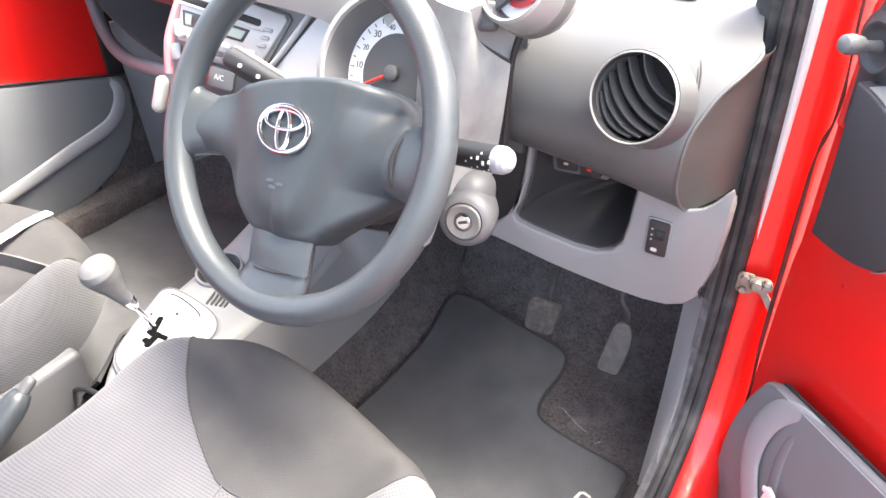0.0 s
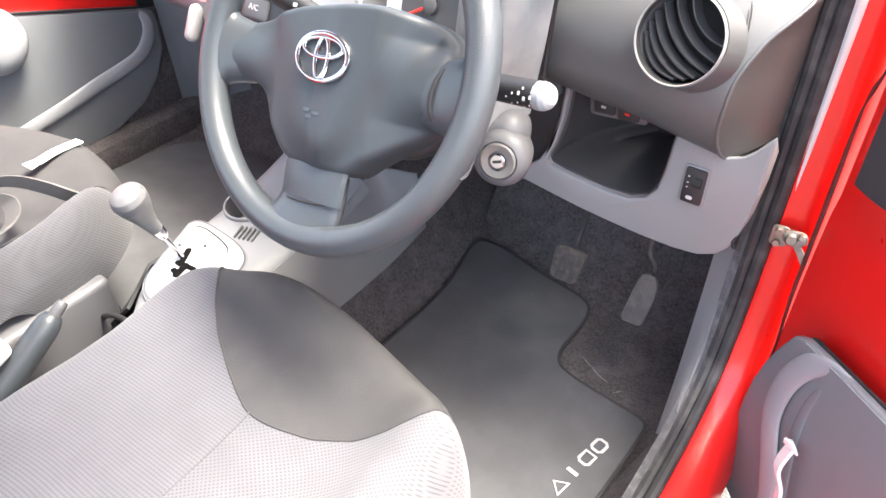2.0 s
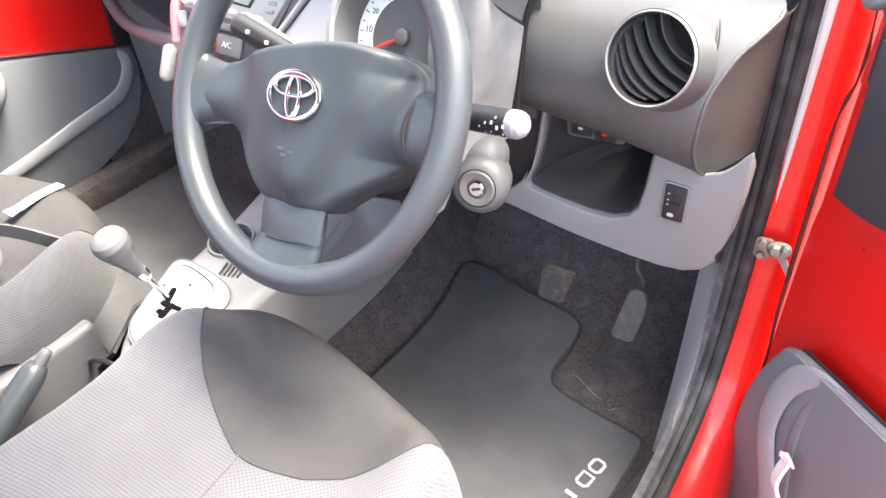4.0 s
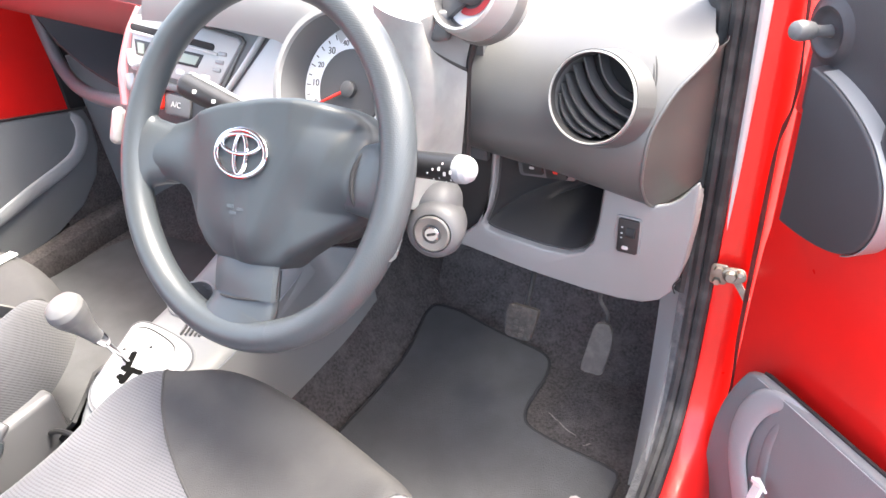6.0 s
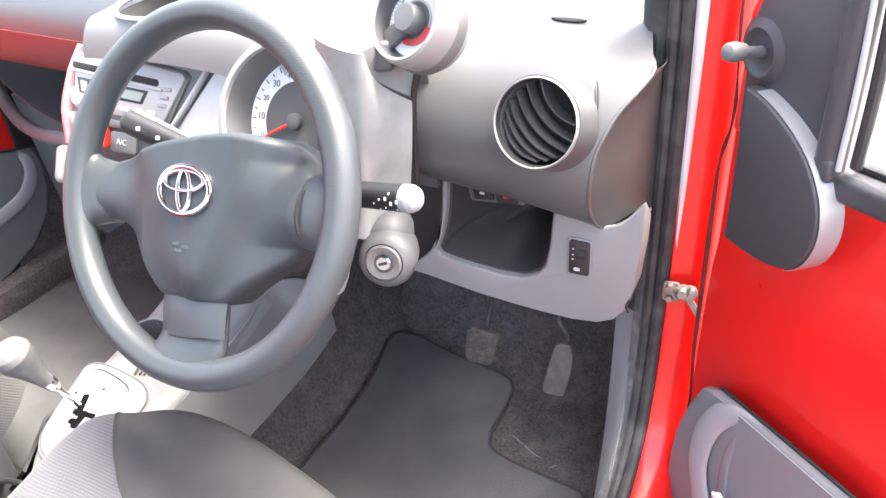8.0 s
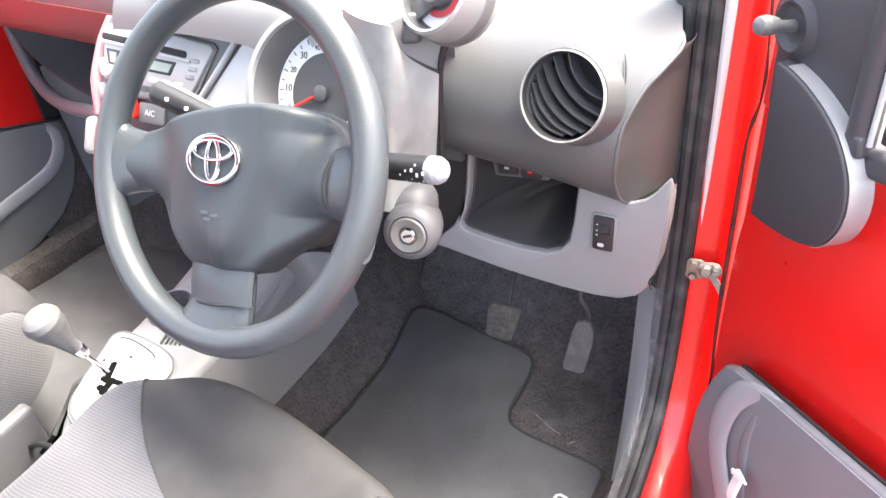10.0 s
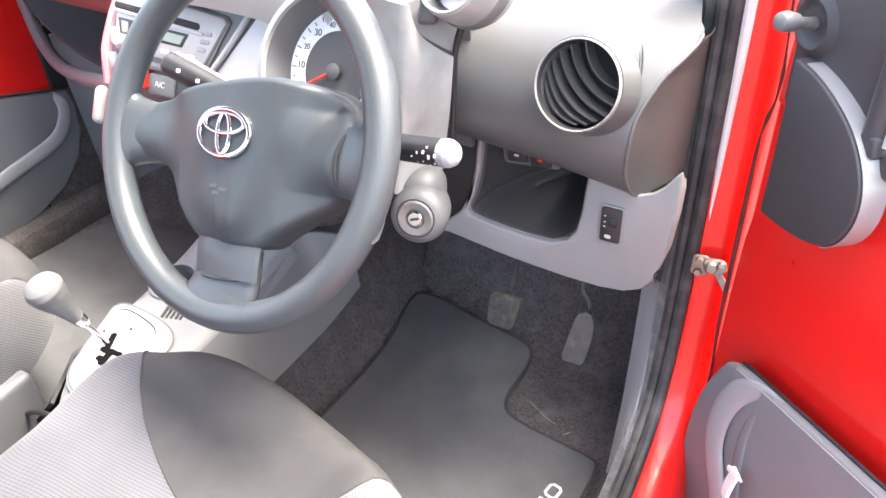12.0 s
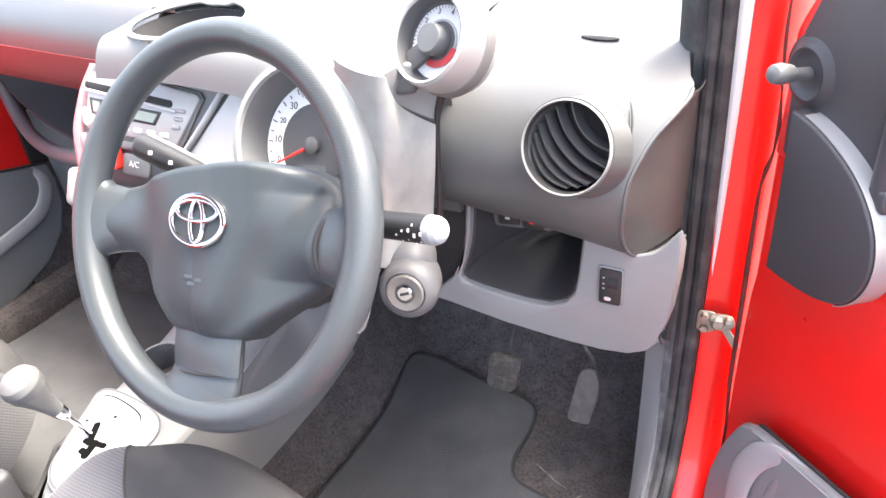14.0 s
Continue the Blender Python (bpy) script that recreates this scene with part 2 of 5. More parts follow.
def curve(points, steps=8, closed=False):
    """A smooth line (Catmull-Rom) through the points."""
    p = [Vector(q) for q in points]
    n = len(p)
    out = []
    for i in range(n if closed else n - 1):
        a, b, c, d = (p[(i - 1) % n] if closed or i else 2 * p[0] - p[1], p[i], p[(i + 1) % n], p[(i + 2) % n] if closed or i + 2 < n else 2 * p[-1] - p[-2])
        for k in range(steps):
            t = k / steps
            out.append(0.5 * (2 * b + (c - a) * t + (2 * a - 5 * b + 4 * c - d) * t * t + (3 * b - a - 3 * c + d) * t ** 3))
    if not closed:
        out.append(p[-1])
    return out


def plate(outline, depth, m, bevel=0.002, segments=2):
    """A plate of the 2D outline, depth thick along local +z from z = 0, placed by m."""
    bm = bmesh.new()
    face = bm.faces.new([bm.verts.new((q[0], q[1], 0)) for q in outline])
    got = bmesh.ops.extrude_face_region(bm, geom=[face])
    bmesh.ops.translate(bm, verts=[v for v in got["geom"] if isinstance(v, bmesh.types.BMVert)], vec=(0, 0, depth))
    bmesh.ops.recalc_face_normals(bm, faces=bm.faces)
    bevelled(bm, bevel, segments, 40)
    bm.transform(m)
    return bm


def tube(points, radius, seg=12, steps=8, closed=False, squash=1.0, up=(0, 0, 1)):
    """A tube along a smooth line; radius is a number or one for each point; squash flattens it along its own normal."""
    line = curve(points, steps, closed)
    n = len(points)
    radii = [radius] * n if isinstance(radius, (int, float)) else list(radius)
    bm = bmesh.new()
    rings = []
    for i, q in enumerate(line):
        s = i / steps
        k = int(s) % n
        r = radii[k] + (radii[(k + 1) % n if closed else min(k + 1, n - 1)] - radii[k]) * (s - int(s))
        a, b = line[i - 1 if i or closed else 0], line[(i + 1) % len(line) if closed else min(i + 1, len(line) - 1)]
        way = (b - a).normalized()
        side = way.cross(Vector(up))
        side = side.normalized() if side.length > 1e-4 else way.orthogonal().normalized()
        top = side.cross(way)
        rings.append([bm.verts.new(q + r * (math.cos(2 * math.pi * j / seg) * side + squash * math.sin(2 * math.pi * j / seg) * top)) for j in range(seg)])
    for i in range(len(rings) if closed else len(rings) - 1):
        a, b = rings[i], rings[(i + 1) % len(rings)]
        for j in range(seg):
            bm.faces.new((a[j], a[(j + 1) % seg], b[(j + 1) % seg], b[j]))
    if not closed:
        bm.faces.new(rings[0])
        bm.faces.new(rings[-1])
    return bm


def strip(points, width, thick, across, steps=8):
    """A flat band along a smooth line, its width lying along the vector across."""
    line = curve(points, steps)
    w = Vector(across).normalized() * width / 2
    bm = bmesh.new()
    rings = []
    for i, q in enumerate(line):
        way = (line[min(i + 1, len(line) - 1)] - line[max(i - 1, 0)]).normalized()
        nrm = way.cross(w).normalized() * thick / 2
        rings.append([bm.verts.new(v) for v in (q - w - nrm, q + w - nrm, q + w + nrm, q - w + nrm)])
    for a, b in zip(rings, rings[1:]):
        for j in range(4):
            bm.faces.new((a[j], a[(j + 1) % 4], b[(j + 1) % 4], b[j]))
    bm.faces.new(rings[0])
    bm.faces.new(rings[-1])
    return bevelled(bm, thick * 0.25, 1, 60)


def lathe(profile, m, seg=40):
    """A turned piece: (radius, height) pairs about local z."""
    bm = bmesh.new()
    rings = []
    for r, h in profile:
        rings.append([bm.verts.new((0, 0, h))] if r < 1e-6 else [bm.verts.new((r * math.cos(2 * math.pi * j / seg), r * math.sin(2 * math.pi * j / seg), h)) for j in range(seg)])
    for a, b in zip(rings, rings[1:]):
        for j in range(seg):
            k = (j + 1) % seg
            if len(a) == 1 and len(b) == 1:
                continue
            if len(a) == 1:
                bm.faces.new((a[0], b[j], b[k]))
            elif len(b) == 1:
                bm.faces.new((a[j], a[k], b[0]))
            else:
                bm.faces.new((a[j], a[k], b[k], b[j]))
    bm.transform(m)
    return bm


def sheet(fn, nu, nv, thick=0.003, flip=False):
    """A curved sheet fn(u, v) with u, v from 0 to 1, with thickness to its back."""
    bm = bmesh.new()
    grid = [[Vector(fn(i / nu, j / nv)) for j in range(nv + 1)] for i in range(nu + 1)]
    sign = -1 if flip else 1

    def normal(i, j):
        du = grid[min(i + 1, nu)][j] - grid[max(i - 1, 0)][j]
        dv = grid[i][min(j + 1, nv)] - grid[i][max(j - 1, 0)]
        n = du.cross(dv)
        return n.normalized() * sign if n.length > 1e-9 else Vector((0, 0, 0))

    front = [[bm.verts.new(grid[i][j]) for j in range(nv + 1)] for i in range(nu + 1)]
    back = [[bm.verts.new(grid[i][j] - normal(i, j) * thick) for j in range(nv + 1)] for i in range(nu + 1)]
    for i in range(nu):
        for j in range(nv):
            bm.faces.new((front[i][j], front[i + 1][j], front[i + 1][j + 1], front[i][j + 1]))
            bm.faces.new((back[i][j], back[i][j + 1], back[i + 1][j + 1], back[i + 1][j]))
    rim = [(i, 0) for i in range(nu)] + [(nu, j) for j in range(nv)] + [(i, nv) for i in range(nu, 0, -1)] + [(0, j) for j in range(nv, 0, -1)]
    for (a, b), (c, d) in zip(rim, rim[1:] + rim[:1]):
        bm.faces.new((front[a][b], front[c][d], back[c][d], back[a][b]))
    return bm


def facing(at, normal, up=(0, 0, 1)):
    """The pose whose local z looks along normal and whose local y leans to up."""
    z = Vector(normal).normalized()
    x = Vector(up).cross(z).normalized()
    y = z.cross(x)
    m = Matrix((x, y, z)).transposed().to_4x4()
    m.translation = at
    return m


def arc(cx, cy, rx, ry, a0, a1, n=10):
    return [(cx + rx * math.cos(radians(a0 + (a1 - a0) * k / n)), cy + ry * math.sin(radians(a0 + (a1 - a0) * k / n))) for k in range(n + 1)]


def rounded(w, h, r, n=5):
    return arc(w / 2 - r, h / 2 - r, r, r, 0, 90, n) + arc(-w / 2 + r, h / 2 - r, r, r, 90, 180, n) + arc(-w / 2 + r, -h / 2 + r, r, r, 180, 270, n) + arc(w / 2 - r, -h / 2 + r, r, r, 270, 360, n)


def lettering(text, size, m, depth=0.0003):
    c = bpy.data.curves.new("print", "FONT")
    c.body, c.size, c.align_x, c.align_y, c.extrude = text, size, "CENTER", "CENTER", depth
    ob = bpy.data.objects.new("print", c)
    me = bpy.data.meshes.new_from_object(ob)
    bpy.data.objects.remove(ob)
    bm = bmesh.new()
    bm.from_mesh(me)
    bpy.data.meshes.remove(me)
    bm.transform(m)
    return bm


# ---- the setting ----
def flat(x0, x1, y0, y1, z0, z1, bevel=0.0):
    return block((x1 - x0, y1 - y0, z1 - z0), Matrix.Translation(((x0 + x1) / 2, (y0 + y1) / 2, (z0 + z1) / 2)), bevel)


setting("ground", flat(-400, 400, -400, 400, -0.5, -0.14), GROUND, "plain grey tarmac round the car", "ground")
setting("backdrop", flat(3.5, 9.0, 5.6, 5.9, -0.14, 1.0), WALLMAT, "brown garden wall beyond the car", "wall")


def floor_height(y):
    """Flat under the knees, then rising to the bulkhead."""
    return 0.155 + 0.62 * max(0.0, y - 0.50) ** 1.0 + 0.9 * max(0.0, y - 0.56)


def floor_sheet(x0, x1):
    ys = [-1.3, -0.6, 0.0, 0.3, 0.45, 0.5, 0.54, 0.58, 0.62, 0.68, 0.75]

    def f(u, v):
        k = v * (len(ys) - 1)
        i = min(int(k), len(ys) - 2)
        y = ys[i] + (ys[i + 1] - ys[i]) * (k - i)
        x = x0 + (x1 - x0) * u
        return x, y, floor_height(y) + 0.004 * noise.noise((x * 9, y * 9, 0))

    return sheet(f, 24, 30, 0.02)


setting("floor_driver", floor_sheet(0.17, 0.70), CARPET, "dark speckled carpet of the driver's footwell", "carpet")
setting("floor_passenger", floor_sheet(-0.72, -0.13), CARPET, "dark speckled carpet of the passenger footwell", "carpet")


def tunnel(u, v):
    y = -1.0 + 1.75 * v
    wide = 0.10 + 0.03 * max(0, y)
    s = u * 2 - 1
    z = 0.36 - 0.075 * min(1.0, max(0.0, (-0.09 - y) / 0.06)) - 0.21 * abs(s) ** 3.0 * min(1.0, max(0.64, 1 + (0.09 + y) / 0.06 * 0.36))
    return 0.015 + s * (wide + 0.075 * abs(s) ** 6), y, z


setting("sill_passenger", flat(-0.745, -0.655, -0.9, 0.70, 0.10, 0.218, 0.03), CARPET, "carpeted sill on the passenger side", "sill")
setting("floor_tunnel", sheet(tunnel, 28, 14, 0.01, True), CARPET, "dark speckled carpet over the centre tunnel", "carpet")
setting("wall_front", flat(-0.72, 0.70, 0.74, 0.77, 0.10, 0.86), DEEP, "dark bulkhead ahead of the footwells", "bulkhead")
setting("wall_left", flat(-0.80, -0.765, -1.5, 0.80, 0.0, 0.80), RED, "red body side on the passenger side", "body side")
setting("wall_rear", flat(-0.72, 0.72, -1.52, -1.48, 0.10, 0.90), LINING, "plain grey closing panel behind the seats", "panel")
setting("wall_right", flat(0.70, 0.78, -1.5, -0.80, 0.0, 0.90), RED, "red body side behind the driver's door", "body side")


def roof_sheet(u, v):
    s = u * 2 - 1
    return 0.60 * s, -0.04 - 1.43 * v - 0.05 * s * s, 1.38 - 0.05 * s * s


setting("ceiling", sheet(roof_sheet, 10, 8, 0.03), LINING, "pale headlining under the red roof", "roof")
for side, name, skin, words in ((1, "pillar_right", LINING, "pale grey lined windscreen pillar beside the open door"), (-1, "pillar_left", LINING, "pale grey lined windscreen pillar")):
    setting(name, tube([(0.69 * side, 0.74, 0.90), (0.655 * side, 0.36, 1.12), (0.60 * side, -0.03, 1.335), (0.60 * side, -0.9, 1.35)], 0.035, 10), skin, words, "pillar")
setting("cowl", flat(-0.74, 0.74, 0.78, 1.35, 0.70, 0.90, 0.02), RED, "red bonnet edge below the windscreen", "bonnet")

# the door opening: lines that run down the pillar and back along the sill
OPENING = [(0.32, 1.02), (0.336, 0.84), (0.342, 0.66), (0.338, 0.52), (0.322, 0.40), (0.285, 0.325), (0.21, 0.285), (0.08, 0.272), (-0.30, 0.27), (-1.0, 0.28)]


def along_opening(x_of, inward=0.0):
    """The opening's line at the given x, drawn in by some metres towards the inside of the opening."""
    pts = []
    for k, (y, z) in enumerate(OPENING):
        a, b = OPENING[max(k - 1, 0)], OPENING[min(k + 1, len(OPENING) - 1)]
        d = Vector((b[0] - a[0], b[1] - a[1])).normalized()
        n = Vector((d[1], -d[0]))
        pts.append((x_of, y + n[0] * inward, z + n[1] * inward))
    return pts


def opening_band(xa, ina, xb, inb, thick=0.006, top=0):
    la, lb = curve(along_opening(xa, ina)[top:], 6), curve(along_opening(xb, inb)[top:], 6)
    n = len(la) - 1

    def f(u, v):
        k = min(int(round(v * n)), n)
        return la[k].lerp(lb[k], u)

    return sheet(f, 3, n, thick)


def opening_profile(section, thick=0.006, top=0, end=None):
    """A skin along the opening with a rounded section of (x, inward) pairs."""
    lines = [curve(along_opening(x, q)[top:end], 6) for x, q in section]
    n, m = len(lines[0]) - 1, len(section) - 1
    return sheet(lambda u, v: lines[int(round(u * m))][int(round(v * n))], m, n, thick)


# ---- sill and pillar trims ----
seal = thing("door_seal", (0.72, -0.3, 0.27), "dusty black rubber seal round the open driver's doorway", "door seal")
part("bulb", tube(along_opening(0.716, 0.004), 0.0085, 10, 6, up=(1, 0, 0)), RUBBER, seal)
part("lip", tube(along_opening(0.703, 0.008), 0.007, 8, 6, up=(1, 0, 0)), RUBBER, seal)
part("flange", opening_band(0.693, 0.004, 0.726, -0.006, 0.005), RUBBER, seal)
part("inner_lip", opening_profile([(0.672, -0.010), (0.680, 0.002), (0.688, 0.006), (0.696, 0.004), (0.703, -0.004)], 0.004, 0, 4), RUBBER, seal, "broad dark lip beside the dash")
part("bright_lip", tube(along_opening(0.727, 0.000)[:4], [0.0110, 0.0085, 0.0050, 0.0012], 12, 6, False, 0.8, up=(1, 0, 0)), PALE, seal, "pale lip tapering away")
sill = thing("sill_trim", (0.69, 0.0, 0.27), "dusty grey scuffed plastic trim along the sill and pillar", "sill trim")
part("cover", opening_band(0.6885, 0.001, 0.701, 0.006, 0.006, 2), DUSTY, sill)
kick = thing("kick_panel", (0.67, 0.30, 0.25), "light grey plastic kick panel beside the pedals", "kick panel")


def kick_sheet(u, v):
    y0, z0 = 0.345 - 0.02 * v, 0.56 - 0.30 * v
    k = curve([(0.686, 0.345, 0.60), (0.685, 0.336, 0.50), (0.685, 0.316, 0.40), (0.688, 0.276, 0.325), (0.696, 0.200, 0.283)], 6)
    i = min(int(v * (len(k) - 1)), len(k) - 1)
    q = k[i]
    w = 0.032 * (1 - 0.35 * v)
    return q.x + 0.003 - w * u, q.y - 0.003 + 0.02 * u, q.z + 0.003 - 0.002 * u - 0.020 * u * u


part("panel", sheet(kick_sheet, 10, 24, 0.005), LOWER, kick)

def sill_slope(u, v):
    """Carpet falling from the sill trim to the floor, drawn in to a point below the kick panel."""
    y = 0.235 - 1.2 * v
    w = min(1.0, (0.235 - y) / 0.12) ** 0.6
    x0, z0 = 0.690, 0.262 + 0.012 * max(0.0, 1 - v * 12)
    return x0 - 0.046 * w * u - 0.004 * math.sin(math.pi * u), y, z0 - (0.094 * u + 0.012 * math.sin(math.pi * u)) * (0.35 + 0.65 * w) + 0.002 * noise.noise((y * 30, u * 3, 0))


setting("sill_carpet", sheet(sill_slope, 10, 60, 0.004, True), CARPET, "dark carpet over the inner sill", "carpet")
body = thing("red_bodywork", (0.75, 0.2, 0.25), "glossy red painted doorway and sill of the car", "bodywork")
part("pillar_face", opening_profile([(0.722, -0.002), (0.731, -0.006), (0.741, -0.007), (0.749, -0.009), (0.755, -0.013), (0.760, -0.020), (0.765, -0.031), (0.770, -0.050), (0.776, -0.085)], 0.008), RED, body)
part("sill_face", flat(0.73, 0.80, -1.1, 0.12, -0.02, 0.235, 0.02), RED, body)
part("inner_wing", flat(0.735, 0.775, 0.43, 0.78, 0.0, 0.885, 0.004), RED, body)
part("post_liner", flat(0.700, 0.722, 0.375, 0.75, 0.05, 0.890, 0.004), BLACK, body, "black inner side of the door post")
part("wing_edge", flat(0.775, 0.80, 0.40, 0.75, 0.0, 0.86, 0.01), RED, body)
part("pressing", tube([(0.7345, 0.300, 0.330), (0.738, 0.317, 0.365), (0.744, 0.324, 0.385), (0.752, 0.326, 0.378), (0.757, 0.320, 0.345)], [0.002, 0.0042, 0.005, 0.0042, 0.002], 10), RED, body)
part("pressing", tube([(0.7345, 0.300, 0.330), (0.736, 0.262, 0.293), (0.738, 0.20, 0.270), (0.740, 0.08, 0.262)], [0.002, 0.0035, 0.0035, 0.003], 8), RED, body)

strap = thing("door_check_strap", (0.73, 0.34, 0.55), "greasy steel door check strap bolted to the red pillar", "door strap")
part("bracket", plate(rounded(0.020, 0.027, 0.005), 0.004, facing((0.7300, 0.3270, 0.566), (0.1, -1, 0.1)), 0.0012), METAL, strap)
for dz in (-0.0085, 0.0085):
    part("bolt", lathe([(0, 0.006), (0.0042, 0.006), (0.0052, 0.0035), (0.0052, 0), (0, 0)], facing((0.7290, 0.3235, 0.566 + dz), (0.1, -1, 0.1)), 6), METAL, strap)
part("yoke", plate([q[:2] for q in curve([(-0.011, 0.006, 0), (0.0, 0.009, 0), (0.012, 0.007, 0), (0.015, -0.004, 0), (0.004, -0.010, 0), (-0.010, -0.006, 0)], 4, True)], 0.008, facing((0.7455, 0.3260, 0.5700), (0.2, -1, 0.3)), 0.002), METAL, strap)
part("roller", lathe([(0, 0.012), (0.0055, 0.012), (0.0075, 0.009), (0.0075, 0.0), (0, 0)], facing((0.7420, 0.3240, 0.5705), (0.3, -1, 0.2)), 16), METAL, strap)
part("pin", lathe([(0, 0.010), (0.003, 0.010), (0.0042, 0.008), (0.0042, -0.002), (0, -0.002)], facing((0.7530, 0.3225, 0.5760), (0.3, -1, 0.4)), 12), METAL, strap)
part("arm", strip([(0.746, 0.327, 0.567), (0.757, 0.322, 0.556), (0.768, 0.318, 0.542)], 0.008, 0.0035, (0.5, 0.2, 0.8)), METAL, strap)

# ---- driver's door, standing open ----
TH = radians(42)
DOOR = Matrix(((math.sin(TH), 0, -math.cos(TH), 0.78), (-math.cos(TH), 0, -math.sin(TH), 0.303), (0, 1, 0, 0), (0, 0, 0, 1)))  # local x outwards, y up, z inwards
door = thing("driver_door", (1.0, 0.05, 0.30), "red car door standing open with grey door card", "car door")


def door_skin(u, v):
    x, y = -0.012 + 1.0 * u, 0.16 + 0.62 * v
    bulge = -0.02 * (abs(v - 0.5) * 2) ** 3 - 0.03 * max(0, v - 0.75)
    return DOOR @ Vector((x, y, bulge))


part("inner_panel", sheet(door_skin, 16, 16, 0.05), RED, door)
part("front_edge", block((0.016, 0.72, 0.09), DOOR @ Matrix.Translation((-0.014, 0.48, -0.055)), 0.006), RED, door)
part("window_frame", plate([(-0.0165, 0.79), (-0.0145, 0.86), (-0.0160, 0.895), (-0.0144, 0.910), (-0.009, 0.923), (0.008, 0.953), (0.033, 0.990), (0.063, 1.03), (0.090, 1.03), (0.055, 0.985), (0.030, 0.945), (0.016, 0.915), (0.012, 0.885), (0.014, 0.79)], 0.030, DOOR @ pose(0, 0, -0.034), 0.004, 3), RED, door, "red window frame round the mirror corner")
# Tube coloured as the dark shadow in the gap between pillar and door.
part("gap_shadow", tube([DOOR @ Vector((x, y, 0.001)) for x, y in ((-0.012, 0.24), (-0.014, 0.34), (-0.0125, 0.422), (-0.0183, 0.4916), (-0.0198, 0.5775), (-0.0211, 0.655), (-0.0223, 0.7254), (-0.0213, 0.7524), (-0.017, 0.7736), (-0.0111, 0.7947), (-0.0102, 0.8247), (-0.0135, 0.852), (-0.0200, 0.903), (-0.021, 0.95))], [0.0006, 0.0012, 0.0016, 0.0024, 0.0028, 0.0030, 0.0022, 0.0014, 0.0026, 0.0012, 0.0022, 0.0010, 0.0020, 0.001], 8, up=(1, 0, 0)), GAP_RED, door, "dark maroon shadow line of the door gap")
BELT_LINE = DOOR @ pose(0.137, 0.804, -0.010, 0, 0, 9)
part("belt_moulding", block((0.85, 0.026, 0.030), BELT_LINE @ pose(0.425, 0, 0), 0.007, 3), SAIL, door, "dark grey belt rail")
part("glass_run", block((0.85, 0.006, 0.012), BELT_LINE @ pose(0.430, 0.016, -0.008), 0.002), BLACK, door)
part("frame_post", tube([DOOR @ Vector(q) for q in ((0.129, 0.816, 0.002), (0.128, 0.90, 0.002), (0.125, 1.03, 0.002))], 0.0125, 12, up=(1, 0, 0)), SAIL, door)
part("post_foot", block((0.026, 0.020, 0.016), DOOR @ pose(0.129, 0.818, 0.006, 0, 0, 9), 0.004, 3), SAIL, door)
part("channel", tube([DOOR @ Vector(q) for q in ((0.1435, 0.822, 0.006), (0.1432, 0.889, 0.006), (0.139, 0.958, 0.006), (0.132, 1.03, 0.006))], 0.0026, 8, up=(1, 0, 0)), SILVER, door, "bright window channel")
part("channel", tube([DOOR @ Vector(q) for q in ((0.151, 0.826, -0.004), (0.151, 0.889, -0.004), (0.147, 0.958, -0.004), (0.140, 1.03, -0.004))], 0.005, 8, up=(1, 0, 0)), BLACK, door)
pane = part("window_pane", plate([(0.150, 0.81), (0.95, 0.93), (0.95, 1.10), (0.140, 1.05)], 0.004, DOOR @ pose(0, 0, -0.02), 0.0), GLASS, door)
pane.visible_shadow = False
part("mirror_sail", plate([(0.003, 0.80), (0.122, 0.80), (0.124, 0.90), (0.120, 1.03), (0.075, 1.03), (0.04, 0.985), (0.017, 0.945), (0.004, 0.915), (0.0, 0.885)], 0.014, DOOR @ pose(0, 0, -0.010), 0.004), SAIL, door, "dark grey mirror corner panel")
COVER = [q[:2] for q in curve([(0.028, 0.856, 0), (0.054, 0.8525, 0), (0.082, 0.844, 0), (0.1087, 0.831, 0), (0.129, 0.815, 0), (0.1445, 0.793, 0), (0.1505, 0.768, 0), (0.147, 0.744, 0), (0.136, 0.724, 0), (0.1195, 0.711, 0), (0.092, 0.701, 0), (0.058, 0.695, 0), (0.030, 0.693, 0)], 5)]
part("speaker_cover", plate(COVER + [(0.0305, 0.73), (0.0300, 0.775), (0.0285, 0.82)], 0.021, DOOR @ pose(0, 0, 0.0), 0.0025, 3), SAIL, door, "smooth dark grey cover below the mirror lever")
wall = [q for q in COVER[3:46]]


def cover_wall(u, v):
    f = u * (len(wall) - 1)
    i = min(int(f), len(wall) - 2)
    x = wall[i][0] + (wall[i + 1][0] - wall[i][0]) * (f - i)
    y = wall[i][1] + (wall[i + 1][1] - wall[i][1]) * (f - i)
    d = Vector((x - 0.085, y - 0.775)).normalized()
    fade = 0.004 * math.sin(math.pi * u)
    return DOOR @ Vector((x + d.x * (0.0012 + fade * (1 - v)), y + d.y * (0.0012 + fade * (1 - v)), -0.002 + 0.0205 * v))


